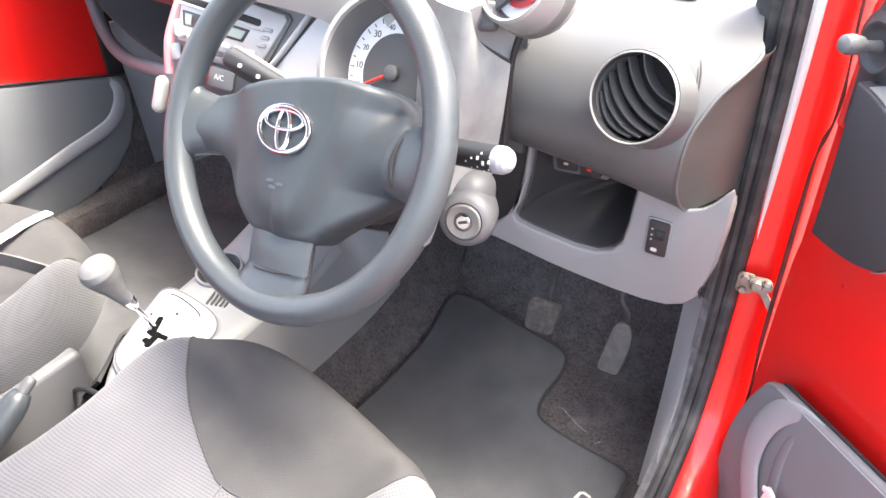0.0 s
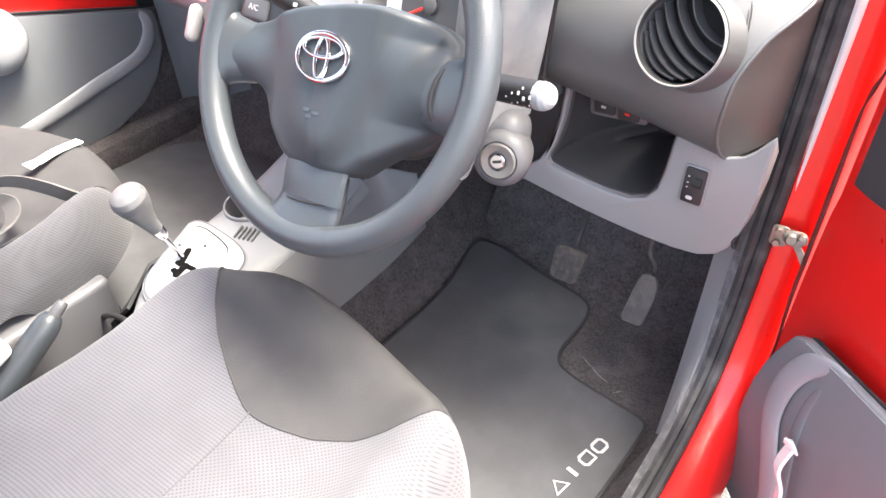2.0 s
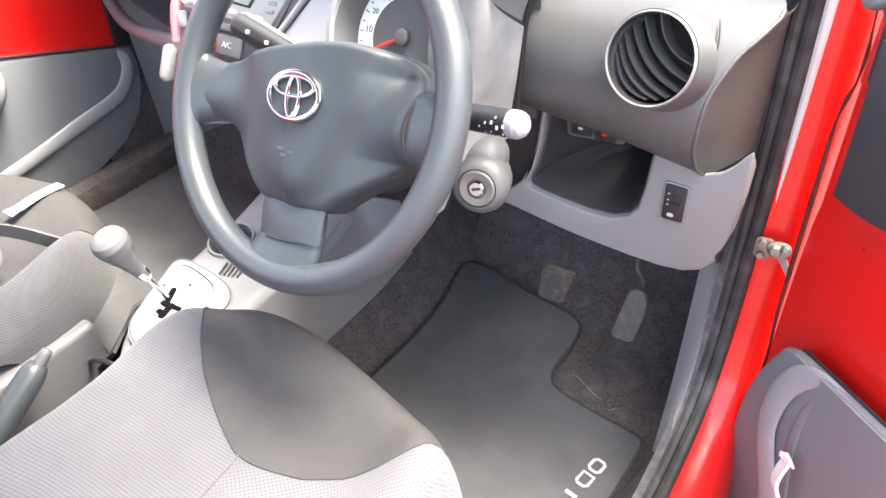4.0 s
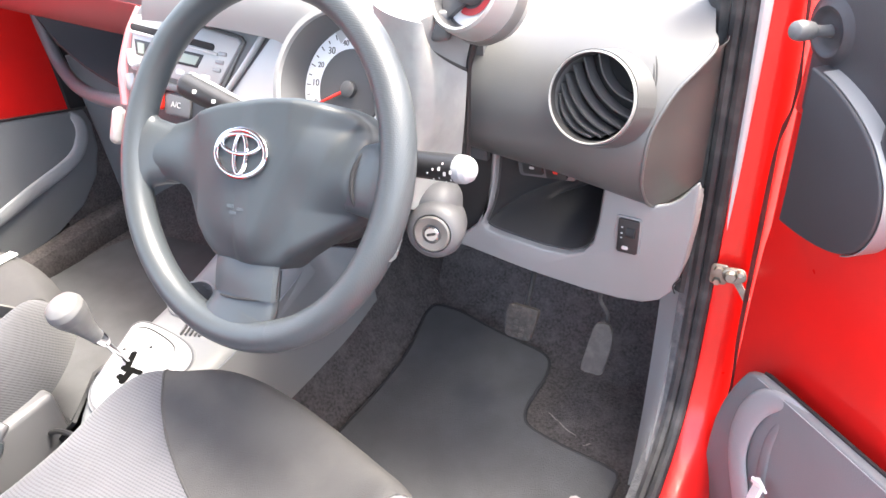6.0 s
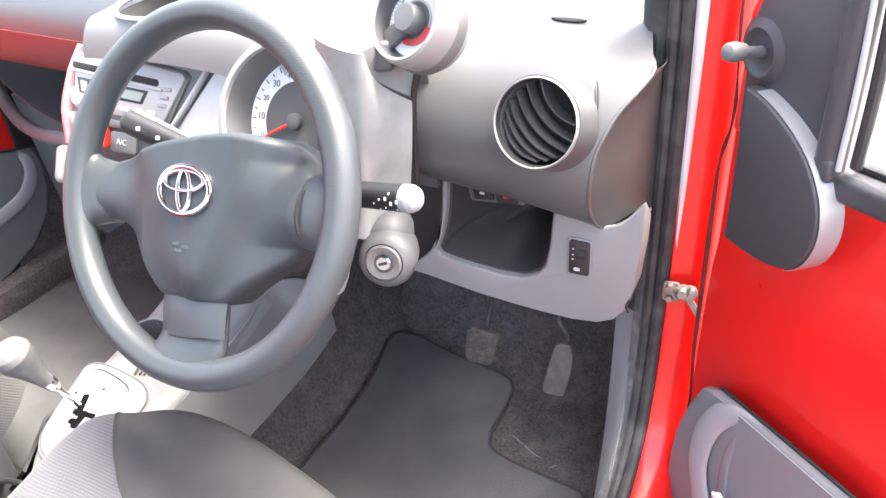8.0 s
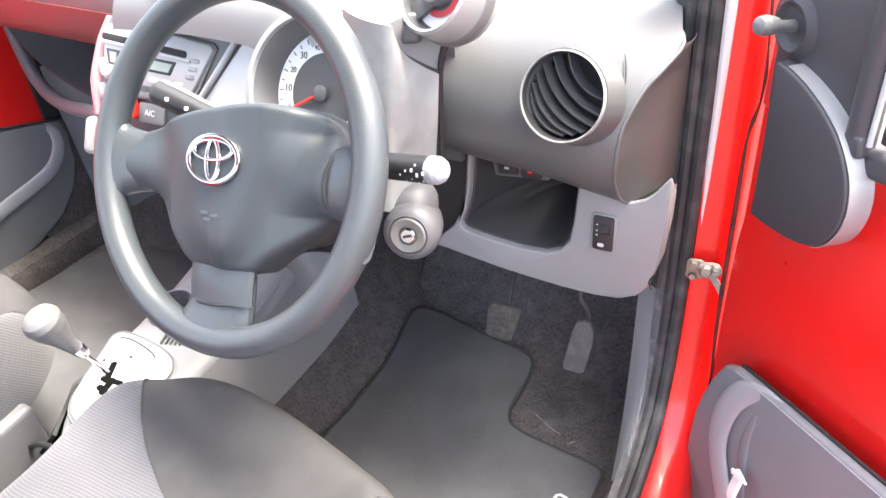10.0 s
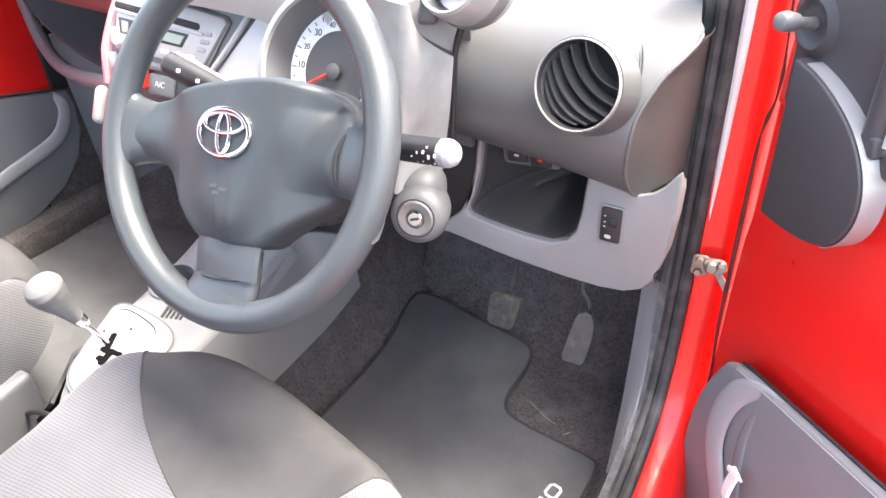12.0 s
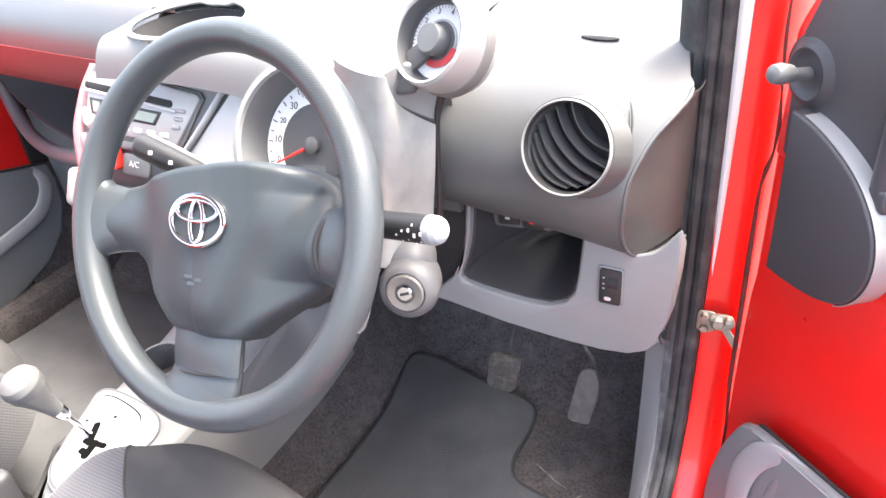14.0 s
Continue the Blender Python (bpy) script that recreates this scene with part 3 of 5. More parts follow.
# Side wall of the dark cover, lightened to carry the sky's reflection.
part("cover_rim", sheet(cover_wall, 60, 6, 0.001), SAIL_RIM, door, "rim lightened by a painted sky reflection")
lever_at = DOOR @ Vector((0.0225, 0.884, 0.004))
lever = part("mirror_lever", lathe([(0.033, -0.001), (0.0285, 0.0008), (0.0250, 0.0036), (0.0225, 0.0052), (0.0208, 0.0048), (0.0192, 0.0032), (0.0170, 0.0016), (0.013, 0.0011), (0, 0.001)], facing(lever_at, DOOR.to_3x3() @ Vector((0, 0, 1))), 40), SAIL, door, "round dark boss with lever")
tip = DOOR @ Vector((0.030, 0.893, 0.048))
part("stick", tube([lever_at, lever_at.lerp(tip, 0.25), lever_at.lerp(tip, 0.45), lever_at.lerp(tip, 0.55), lever_at.lerp(tip, 0.8), lever_at.lerp(tip, 0.95), tip], [0.006, 0.005, 0.005, 0.008, 0.0095, 0.008, 0.003], 14), KNOB, lever)


def card_front(y):
    """Where the door card begins, along the door."""
    return 0.003 + 0.058 * max(0, (y - 0.33) / 0.19) ** 2 + 0.04 * max(0, (0.31 - y) / 0.20) ** 2


card_outline = [(card_front(y), y) for y in (0.18, 0.22, 0.26, 0.30, 0.34, 0.38, 0.42, 0.455, 0.48, 0.497)] + [(0.068, 0.5105), (0.082, 0.514)] + [(0.10 + 0.9 * k, 0.519 + 0.235 * 0.9 * k) for k in (0.0, 0.33, 0.66, 1.0)] + [(1.0, 0.18)]
card = part("door_card", plate(card_outline, 0.014, DOOR @ pose(0, 0, 0.016), 0.004, 3), CARD, door, "grey moulded door card")
part("grab_bow", tube([DOOR @ Vector(q) for q in ((0.150, 0.525, 0.022), (0.116, 0.516, 0.027), (0.088, 0.490, 0.031), (0.070, 0.445, 0.033), (0.067, 0.395, 0.034), (0.080, 0.355, 0.034), (0.105, 0.310, 0.034), (0.130, 0.25, 0.034))], [0.005, 0.010, 0.015, 0.017, 0.018, 0.019, 0.019, 0.019], 20, 8, False, 0.30, DOOR.to_3x3() @ Vector((0, 0, 1))), CARD_LIGHT, door, "light grey curved armrest edge")
part("pocket_panel", plate([(0.112, 0.512), (0.096, 0.47), (0.090, 0.42), (0.098, 0.375), (0.118, 0.32), (0.14, 0.25), (0.15, 0.19), (0.98, 0.19), (0.98, 0.72)], 0.008, DOOR @ pose(0, 0, 0.0215), 0.003), CARD, door, "flat grey pocket panel")
part("pocket_ridge", tube([DOOR @ Vector(q) for q in ((0.122, 0.505, 0.028), (0.112, 0.46, 0.030), (0.110, 0.42, 0.030), (0.116, 0.37, 0.030), (0.136, 0.30, 0.030))], [0.003, 0.006, 0.008, 0.009, 0.009], 14, 6, False, 0.25, DOOR.to_3x3() @ Vector((0, 0, 1))), CARD, door, "soft moulded ridge in the pocket")
part("top_piping", tube([DOOR @ Vector(q) for q in ((0.070, 0.5065, 0.0295), (0.11, 0.518, 0.0300), (0.5, 0.609, 0.0300), (0.98, 0.722, 0.0300))], 0.0006, 6), CARD_LIGHT, door, "thin pale line along the card")
part("card_edge_line", tube([DOOR @ Vector(q) for q in ((0.066, 0.510, 0.019), (0.082, 0.5155, 0.019), (0.11, 0.5225, 0.019), (0.5, 0.614, 0.019), (0.98, 0.727, 0.019))], 0.0022, 8), BLACK, door)

paper = thing("folded_paper", DOOR @ Vector((0.115, 0.36, 0.05)), "crumpled white paper tucked into the door pocket", "paper")
part("sheet", strip([DOOR @ Vector(q) for q in ((0.128, 0.405, 0.042), (0.132, 0.37, 0.052), (0.142, 0.34, 0.046), (0.158, 0.30, 0.05))], 0.018, 0.004, DOOR.to_3x3() @ Vector((1, 0.3, 0.3))), WHITE, paper)
part("corner", plate([(-0.012, 0), (0.010, -0.004), (0.006, 0.012), (-0.008, 0.010)], 0.003, DOOR @ pose(0.132, 0.405, 0.045, 20, 10, 15), 0.0005), WHITE, paper)

# ---- passenger door, shut ----
PX0 = -0.705
pdoor = thing("passenger_door", (PX0 - 0.03, 0.0, 0.15), "shut red car door with grey card and pocket", "car door")


def pdoor_skin(u, v):
    y, z = -0.75 + 1.24 * u, 0.12 + 0.70 * v
    return PX0 - 0.02 - 0.02 * (abs(v - 0.5) * 2) ** 3, y, z


part("inner_panel", sheet(pdoor_skin, 16, 12, 0.03), RED, pdoor)
PDOOR = Matrix(((0, 0, 1, PX0 - 0.02), (1, 0, 0, 0), (0, 1, 0, 0), (0, 0, 0, 1)))  # local x ahead, y up, z inwards
card_line = lambda y: 0.533 - 0.272 * (y - 0.215)
part("door_card", plate([(-0.70, 0.16), (0.15, 0.19), (0.24, 0.205), (0.33, 0.22), (0.41, 0.25), (0.465, 0.30), (0.492, 0.36), (0.497, 0.42), (0.490, 0.457), (0.47, card_line(0.47)), (0.2, card_line(0.2)), (-0.70, card_line(-0.70))], 0.03, PDOOR, 0.008, 3), CARD, pdoor, "grey moulded door card")
part("pocket_bow", tube([PDOOR @ Vector(q) for q in ((0.452, 0.466, 0.026), (0.464, 0.435, 0.034), (0.452, 0.398, 0.037), (0.41, 0.366, 0.038), (0.30, 0.345, 0.038), (0.20, 0.325, 0.038), (0.05, 0.30, 0.036))], [0.006, 0.014, 0.017, 0.017, 0.017, 0.016, 0.016], 16, 8, False, 0.30, (1, 0, 0)), CARD_LIGHT, pdoor, "light grey curved pocket edge")
part("front_seal", flat(-0.722, -0.704, 0.36, 0.60, 0.12, 0.455), CARPET, pdoor, "dark carpeted door edge")
part("edge_line", tube([PDOOR @ Vector((y, card_line(y) + 0.003, 0.028)) for y in (0.49, 0.2, -0.2, -0.7)], 0.003, 8), BLACK, pdoor)
part("window_winder", lathe([(0.0, 0.055), (0.03, 0.054), (0.05, 0.046), (0.062, 0.030), (0.066, 0.012), (0.060, 0.0), (0, 0)], facing((PX0 + 0.005, 0.125, 0.508), (1, 0, 0.1))), CARD_LIGHT, pdoor, "pale rounded winder boss")
part("winder_mark", plate(rounded(0.016, 0.006, 0.0025), 0.002, facing((PX0 + 0.056, 0.122, 0.533), (1, 0, 0.55)) @ pose(0, 0, 0, 0, 0, 20), 0.0008), SEAT_BASE, pdoor)

# ---- dashboard ----
dash = thing("dashboard", (0.0, 0.45, 0.80), "grained grey car dashboard with round silver vent", "dashboard")
ROLL = [(0.300, 0.700), (0.268, 0.690), (0.241, 0.699), (0.224, 0.723), (0.217, 0.752), (0.2205, 0.782), (0.233, 0.810), (0.2545, 0.836), (0.285, 0.860), (0.33, 0.883), (0.42, 0.902), (0.55, 0.908), (0.79, 0.905)]
roll_line = curve([(0, y, z) for y, z in ROLL], 12)


def crease(z):
    """How far to the right the roll's front reaches at each height."""
    soft = 0.007 * min(1.0, max(0.0, (0.850 - z) / 0.02))
    return sum(crease_at(z + soft * k / 3) for k in range(-3, 4)) / 7


def crease_at(z):
    return float(np.interp(z, [0.685, 0.690, 0.7023, 0.7274, 0.7504, 0.769, 0.7862, 0.8046, 0.8235, 0.8395, 0.8511, 0.8561, 0.8625, 0.8658, 0.8755, 0.887, 0.902], [0.672, 0.6645, 0.6575, 0.6538, 0.6554, 0.6568, 0.6587, 0.6651, 0.6735, 0.6871, 0.6955, 0.6975, 0.6950, 0.6905, 0.6855, 0.6775, 0.670]))


def roll_point(x, k):
    q = roll_line[k]
    far = max(0.0, (x - 0.55) / 0.12)
    low = max(0.0, min(1.0, (0.76 - q.z) / 0.07))
    lift = float(np.interp(x, [0.4425, 0.478, 0.506, 0.540, 0.573, 0.620, 0.660], [0.024, 0.019, 0.0155, 0.0130, 0.0100, 0.0045, 0.0]))
    return Vector((x, q.y + 0.004 * far * far, q.z + (lift - 0.010 * far) * low))


def roll_front(u, v):
    k = int(round(v * (len(roll_line) - 1)))
    end = crease(roll_line[k].z)
    return roll_point(0.4425 + (end - 0.4425) * u, k)


CAP_END = [0.6934, 0.6960, 0.6967]


def roll_end(u, v):
    k = int(round(v * 94))
    a = roll_point(crease(roll_line[k].z), k)
    b = Vector((max(float(np.interp(a.z, [0.70, 0.80, 0.87], CAP_END)), a.x + 0.002), 0.325, min(max(a.z, 0.690), 0.866)))
    q = a.lerp(b, u)
    q.x += 0.004 * math.sin(math.pi * u)
    return q


VENT = facing((0.600, 0.2135, 0.8175), (-0.08, -1, 0.35))
bm = sheet(roll_front, 150, len(roll_line) - 1, 0.006)
into = VENT.inverted()
bmesh.ops.delete(bm, geom=[f for f in bm.faces if (into @ f.calc_center_median()).xy.length < 0.0460 and abs((into @ f.calc_center_median()).z) < 0.06], context="FACES")
part("upper_roll", bm, ROLL_SKIN, dash, "dark grained roll with rounded edge")
part("cap_edge", tube([roll_point(crease(roll_line[k].z), k) + Vector((-0.0012, 0.0012, 0)) for k in range(14, 97, 3)], 0.0022, 10, 2), ROLL_SKIN, dash, "soft rounded edge of the roll")
part("end_cap", sheet(roll_end, 14, 94, 0.001), CAP_SKIN, dash, "grey end cap of the roll")
vent = part("air_vent", lathe([(0.0475, -0.05), (0.0465, -0.012), (0.0460, 0.000), (0.0455, 0.0045), (0.0448, 0.0058), (0.0441, 0.0056), (0.0437, 0.0044), (0.0436, 0.003)], VENT, 56), SATIN, dash, "round vent with silver ring")
part("throat", lathe([(0.0436, 0.0032), (0.0430, 0.001), (0.0426, -0.045), (0, -0.046)], VENT, 48), DEEP, vent)
def vent_collar(u, v):
    """A flared collar that stands proud of the roll on the door side."""
    a = 2 * math.pi * u
    r = 0.0472 + 0.0015 * v
    return VENT @ Vector((r * math.cos(a) + 0.009 * v, r * math.sin(a) - 0.0005 * v, 0.0015 - 0.022 * v))


part("collar", sheet(vent_collar, 56, 8, 0.002, True), ROLL_SKIN, vent, "grained collar behind the ring")
SLAT = VENT @ pose(0, 0, 0, 0, 0, 50)
for off in (-0.0300, -0.0215, -0.0120, 0.0000, 0.0130, 0.0270):
    half = math.sqrt(0.0415 ** 2 - off ** 2)
    part("slat", strip([SLAT @ Vector((off - 0.010 * (1 - q * q) + 0.004, half * q * 0.97, -0.013)) for q in (-1, -0.5, 0, 0.5, 1)], 0.0130, 0.0018, SLAT.to_3x3() @ Vector((-0.30, 0.0, 0.93))), VANE, vent, "dark vent slat")


def roll_front_y(x, z):
    line = sorted((q.z, q.y) for q in (roll_point(x, k) for k in range(len(roll_line)) if 0.72 < roll_line[k].z < 0.898))
    return float(np.interp(z, [q[0] for q in line], [q[1] for q in line]))


for r, a0, a1 in ((0.0500, 2, 30), (0.0525, 6, 36)):
    ring = [Vector((r * math.cos(radians(a)), r * math.sin(radians(a)), 0)) for a in np.linspace(a0, a1, 7)]
    ring = [VENT @ q for q in ring]
    part("vent_wheel", tube([(q.x, roll_front_y(q.x, q.z), q.z) for q in ring], [0.0003, 0.0008, 0.0010, 0.0010, 0.0010, 0.0008, 0.0003], 8, 2), BLACK, dash)
part("top_slot", plate([q[:2] for q in curve([(-0.020, 0.001, 0), (0.0, 0.0025, 0), (0.020, 0.001, 0), (0.012, -0.003, 0), (-0.008, -0.003, 0)], 4, True)], 0.002, facing((0.592, 0.331, 0.8836), (0, -0.38, 1)), 0.001), DEEP, dash)

LOW = [(0.4690, 0.738), (0.4626, 0.670), (0.4543, 0.6286), (0.440, 0.600), (0.4194, 0.579), (0.411, 0.569), (0.414, 0.563), (0.428, 0.5625), (0.47, 0.557), (0.51, 0.552), (0.55, 0.549), (0.59, 0.547), (0.63, 0.547), (0.660, 0.551), (0.680, 0.561), (0.693, 0.578), (0.701, 0.61), (0.7055, 0.66), (0.7062, 0.7265), (0.6985, 0.7165), (0.690, 0.7035), (0.680, 0.6935), (0.664, 0.687), (0.645, 0.692), (0.625, 0.712)]
HOLE = [(0.609, 0.724), (0.604, 0.68), (0.601, 0.645), (0.596, 0.618), (0.585, 0.602), (0.565, 0.592), (0.535, 0.590), (0.505, 0.592), (0.475, 0.595), (0.455, 0.599), (0.451, 0.606), (0.461, 0.632), (0.469, 0.670), (0.4750, 0.738)]
FRONT = Matrix(((1, 0, 0, 0), (0, 0, 1, 0.252), (0, 1, 0, 0), (0, 0, 0, 1)))
bm = plate(LOW + HOLE, 0.035, FRONT, 0.007, 3)
for v in bm.verts:
    if v.co.x > 0.612 and v.co.z > 0.672 and v.co.y > 0.262:
        v.co.z -= 0.030
part("panel_shelf", sheet(lambda u, v: (0.612 + 0.086 * u, 0.256 + 0.064 * v, float(np.interp(0.612 + 0.086 * u, [0.612, 0.645, 0.664, 0.680, 0.698], [0.690, 0.6870, 0.682, 0.687, 0.697])) - 0.016 * v), 16, 6, 0.003), LOWER, dash, "top of the lower panel beneath the roll")
lower = part("lower_panel", bm, LOWER, dash, "light grey lower panel with open tray")


def tray(u, v):
    line = curve([(x, 0, z) for x, z in HOLE], 3)
    q = line[int(round(u * (len(line) - 1)))]
    left = max(0.0, min(1.0, (0.51 - q.x) / 0.04))
    return q.x - 0.004 * v + 0.075 * left * v * v, 0.262 + 0.14 * v, q.z + 0.012 * v


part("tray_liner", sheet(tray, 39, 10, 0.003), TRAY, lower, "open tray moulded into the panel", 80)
# Black back carries the deep shade inside the tray.
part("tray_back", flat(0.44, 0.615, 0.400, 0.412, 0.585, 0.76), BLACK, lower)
pod = part("switch_pod", plate(rounded(0.072, 0.026, 0.005), 0.012, facing((0.524, 0.290, 0.688), (0.05, -1, -0.15)) @ pose(0, 0, 0, 0, 0, 4), 0.002), SEAT_BASE, dash)
for dx, mark in ((-0.016, MARK), (0.014, RED_PLASTIC)):
    b = part("switch", plate(rounded(0.026, 0.019, 0.003), 0.007, facing((0.524 + dx, 0.281, 0.688), (0.05, -1, -0.15)) @ pose(0, 0, 0, 0, 0, 4), 0.0015), BLACK, pod)
    part("symbol", plate(rounded(0.006, 0.0035, 0.0012), 0.0006, facing((0.524 + dx, 0.2735, 0.688), (0.05, -1, -0.15)), 0.0), mark, pod)
lev = part("leveller", plate(rounded(0.029, 0.050, 0.004), 0.003, facing((0.6375, 0.2525, 0.6417), (0, -1, 0)), 0.001), LOWER, dash, "headlamp leveller in a light bezel")
part("insert", plate(rounded(0.024, 0.045, 0.003), 0.003, facing((0.638, 0.2500, 0.642), (0, -1, 0)), 0.0008), BLACK, lev)
part("thumbwheel", lathe([(0.007, -0.005), (0.007, 0.005)] + [(0, 0.005)], facing((0.641, 0.2495, 0.648), (1, 0, 0)), 20), DEEP, lev)
part("mark", plate(rounded(0.0075, 0.0045, 0.002), 0.0006, facing((0.636, 0.2466, 0.627), (0, -1, 0)), 0.0), MARK, lev)
for dz in (0.008, 0.0, -0.006):
    part("mark", plate(rounded(0.0022, 0.0014, 0.0005), 0.0006, facing((0.631, 0.2466, 0.646 + dz), (0, -1, 0)), 0.0), MARK, lev)
part("fuse_flap_line", tube([(0.7005, 0.2515, 0.60), (0.694, 0.2515, 0.588), (0.697, 0.2515, 0.578)], 0.001, 6), DEEP, dash)

# instrument pod and the middle of the dash
def pod_edge(u):
    """The seam along the top of the pod's side."""
    k = curve([(0.4600, 0.128, 0.906), (0.4575, 0.133, 0.895), (0.4555, 0.139, 0.885), (0.452, 0.150, 0.872), (0.452, 0.163, 0.860), (0.458, 0.180, 0.846), (0.467, 0.198, 0.832)], 6)
    f = u * (len(k) - 1)
    i = min(int(f), len(k) - 2)
    return k[i].lerp(k[i + 1], f - i)


def pod_side(u, v):
    """The pod's side, carried on round the front below zero."""
    w = max(0.0, u)
    top = pod_edge(w)
    foot = Vector((0.432 + 0.016 * w, 0.130 + 0.070 * w, 0.695))
    q = top.lerp(foot, v)
    q.x += 0.009 * math.sin(math.pi * w) * math.sin(math.pi * min(1.0, v * 1.5))
    k = max(0.0, -u) / 0.5
    return q + Vector((-0.055 * k, -0.010 * k + 0.024 * k * k, 0.006 * k * (1 - v)))


part("pod_side", sheet(lambda u, v: pod_side(1.5 * u - 0.5, v), 36, 20, 0.004), POD_SIDE, dash, "smooth scuffed grey side of the instrument pod", 80)
part("pod_ledge", sheet(lambda u, v: pod_edge(0.06 + 0.94 * u).lerp(Vector((0.452 + 0.03 * u, 0.250, 0.893)), v) + Vector((0.0, 0.0, 0.003)), 24, 8, 0.004), DASH_TOP, dash)
part("pod_seam", tube([pod_edge(k / 10) + Vector((0.0012, -0.0012, 0.0018)) for k in range(1, 11)], 0.0021, 8, 3), BLACK, dash, "dark seam under the rev counter")
part("pod_joint", tube([(0.480, 0.203, 0.872), (0.4735, 0.201, 0.85), (0.4700, 0.2, 0.832), (0.4665, 0.2015, 0.79), (0.4625, 0.203, 0.74), (0.4595, 0.203, 0.70)], [0.0045, 0.004, 0.003, 0.0028, 0.003, 0.004], 8, up=(1, 0, 0)), BLACK, dash, "dark joint beside the roll")
part("pod_gap", flat(0.425, 0.462, 0.248, 0.256, 0.70, 0.884), DASH, dash)
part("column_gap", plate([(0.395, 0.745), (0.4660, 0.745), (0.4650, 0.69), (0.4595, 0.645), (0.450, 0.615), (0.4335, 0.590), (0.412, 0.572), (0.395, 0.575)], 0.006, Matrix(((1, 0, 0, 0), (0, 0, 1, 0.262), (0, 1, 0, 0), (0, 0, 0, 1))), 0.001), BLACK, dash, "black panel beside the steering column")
part("knee_cover", sheet(lambda u, v: (0.19 + 0.24 * u, 0.30 + 0.05 * v - 0.02 * math.sin(math.pi * u), 0.60 + 0.14 * v), 10, 6, 0.006), DASH, dash)


def dash_top(u, v):
    x = -0.70 + 1.155 * u
    near = 0.27 + 0.10 * min(1.0, max(0.0, (0.03 - x) / 0.06)) - 0.085 * math.exp(-((x - 0.30) / 0.16) ** 4)
    return x, near + (0.79 - near) * v, 0.893 + 0.014 * math.sin(math.pi * v) + 0.01 * math.exp(-((x - 0.1) / 0.2) ** 2) - (0.022 * max(0.0, 1 - v / 0.12) ** 2 if x > 0.2 else 0.0)


inside = lambda q: ((q.x - 0.130) / 0.078) ** 2 + ((q.y - 0.231) / 0.057) ** 2 < 1
bm = sheet(dash_top, 340, 160, 0.006)
bmesh.ops.delete(bm, geom=[f for f in bm.faces if inside(f.calc_center_median())], context="FACES")
part("top_skin", bm, DASH_TOP, dash, "dash top painted pale as sunlit")


def centre_pad(u, v):
    k = max(0.0, 1 - v / 0.22)
    left = 0.046 - 0.024 * k
    right = 0.318 - 0.045 * k
    return left + (right - left) * u, 0.166 + 0.13 * v - 0.010 * (1 - k * k), 0.893 + 0.012 * v + 0.006 * math.sin(math.pi * u) - 0.048 * k * k - 0.016 * max(0.0, (u - 0.86) / 0.14) ** 2


bm = sheet(centre_pad, 150, 90, 0.004)
bmesh.ops.delete(bm, geom=[f for f in bm.faces if inside(f.calc_center_median())], context="FACES")
pad_top = part("centre_pad", bm, DASH_TOP, dash, "pad over the centre fascia, painted pale as sunlit")


def dash_z(x, y):
    """Height of the dash top where it lies under or behind the centre pad."""
    near = dash_top((x + 0.70) / 1.155, 0.0)[1]
    return dash_top((x + 0.70) / 1.155, (y - near) / (0.79 - near))[2] if y > near else 0.0


def pad_z(x, y):
    """Height of the centre pad, flat behind its rounded front."""
    w = (y - 0.156) / 0.13
    return 0.893 + 0.012 * w + 0.006 * math.sin(math.pi * (x - 0.046) / 0.272) if y < 0.286 else 0.0


def bowl(u, v):
    a, r = 2 * math.pi * u, 1.005 - 0.135 * v
    x, y = 0.130 + 0.078 * r * math.cos(a), 0.231 + 0.057 * r * math.sin(a)
    w = (y - 0.160) / 0.13
    k = max(0.0, 1 - w / 0.22)
    return x, y, 0.8870 + 0.009 * w + 0.006 * math.sin(math.pi * (x - 0.046) / 0.272) - 0.048 * k * k - 0.040 * v


# Recess walls and floor are black, standing in for the cavity's shade.
part("recess", sheet(bowl, 40, 6, 0.002), DEEP, pad_top, "deep oval recess, its shade painted black")
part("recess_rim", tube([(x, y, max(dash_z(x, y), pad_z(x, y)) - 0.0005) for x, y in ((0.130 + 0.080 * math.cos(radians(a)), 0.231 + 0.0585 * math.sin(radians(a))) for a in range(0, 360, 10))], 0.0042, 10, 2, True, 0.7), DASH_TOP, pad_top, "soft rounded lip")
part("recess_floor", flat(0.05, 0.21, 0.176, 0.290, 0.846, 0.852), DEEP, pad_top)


def passenger_roll(u, v):
    a = radians(-62 + 162 * v)
    x = -0.70 + 0.70 * u
    return x, 0.345 - 0.065 * math.cos(a) + 0.04 * (1 - u), 0.815 + 0.083 * math.sin(a)


part("passenger_roll", sheet(passenger_roll, 16, 16, 0.006), ROLL_SKIN, dash, "smooth grey rounded roll before the passenger")
# Red reflection on the roll, painted as a band of its own.
part("reflection_band", sheet(lambda u, v: Vector(passenger_roll(u, 0.02 + 0.36 * v)) + Vector((0, -0.003, -0.002)), 16, 8, 0.003), RED_TINT, dash, "dull red reflection painted under the roll")
# Black slab in place of the shaded gap before the kick panel.
part("kick_gap_shade", flat(-0.745, -0.715, 0.47, 0.75, 0.10, 0.60), DEEP, dash)
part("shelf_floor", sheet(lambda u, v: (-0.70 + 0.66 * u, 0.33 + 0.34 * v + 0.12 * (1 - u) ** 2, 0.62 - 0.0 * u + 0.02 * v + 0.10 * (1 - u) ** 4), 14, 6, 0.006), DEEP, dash)
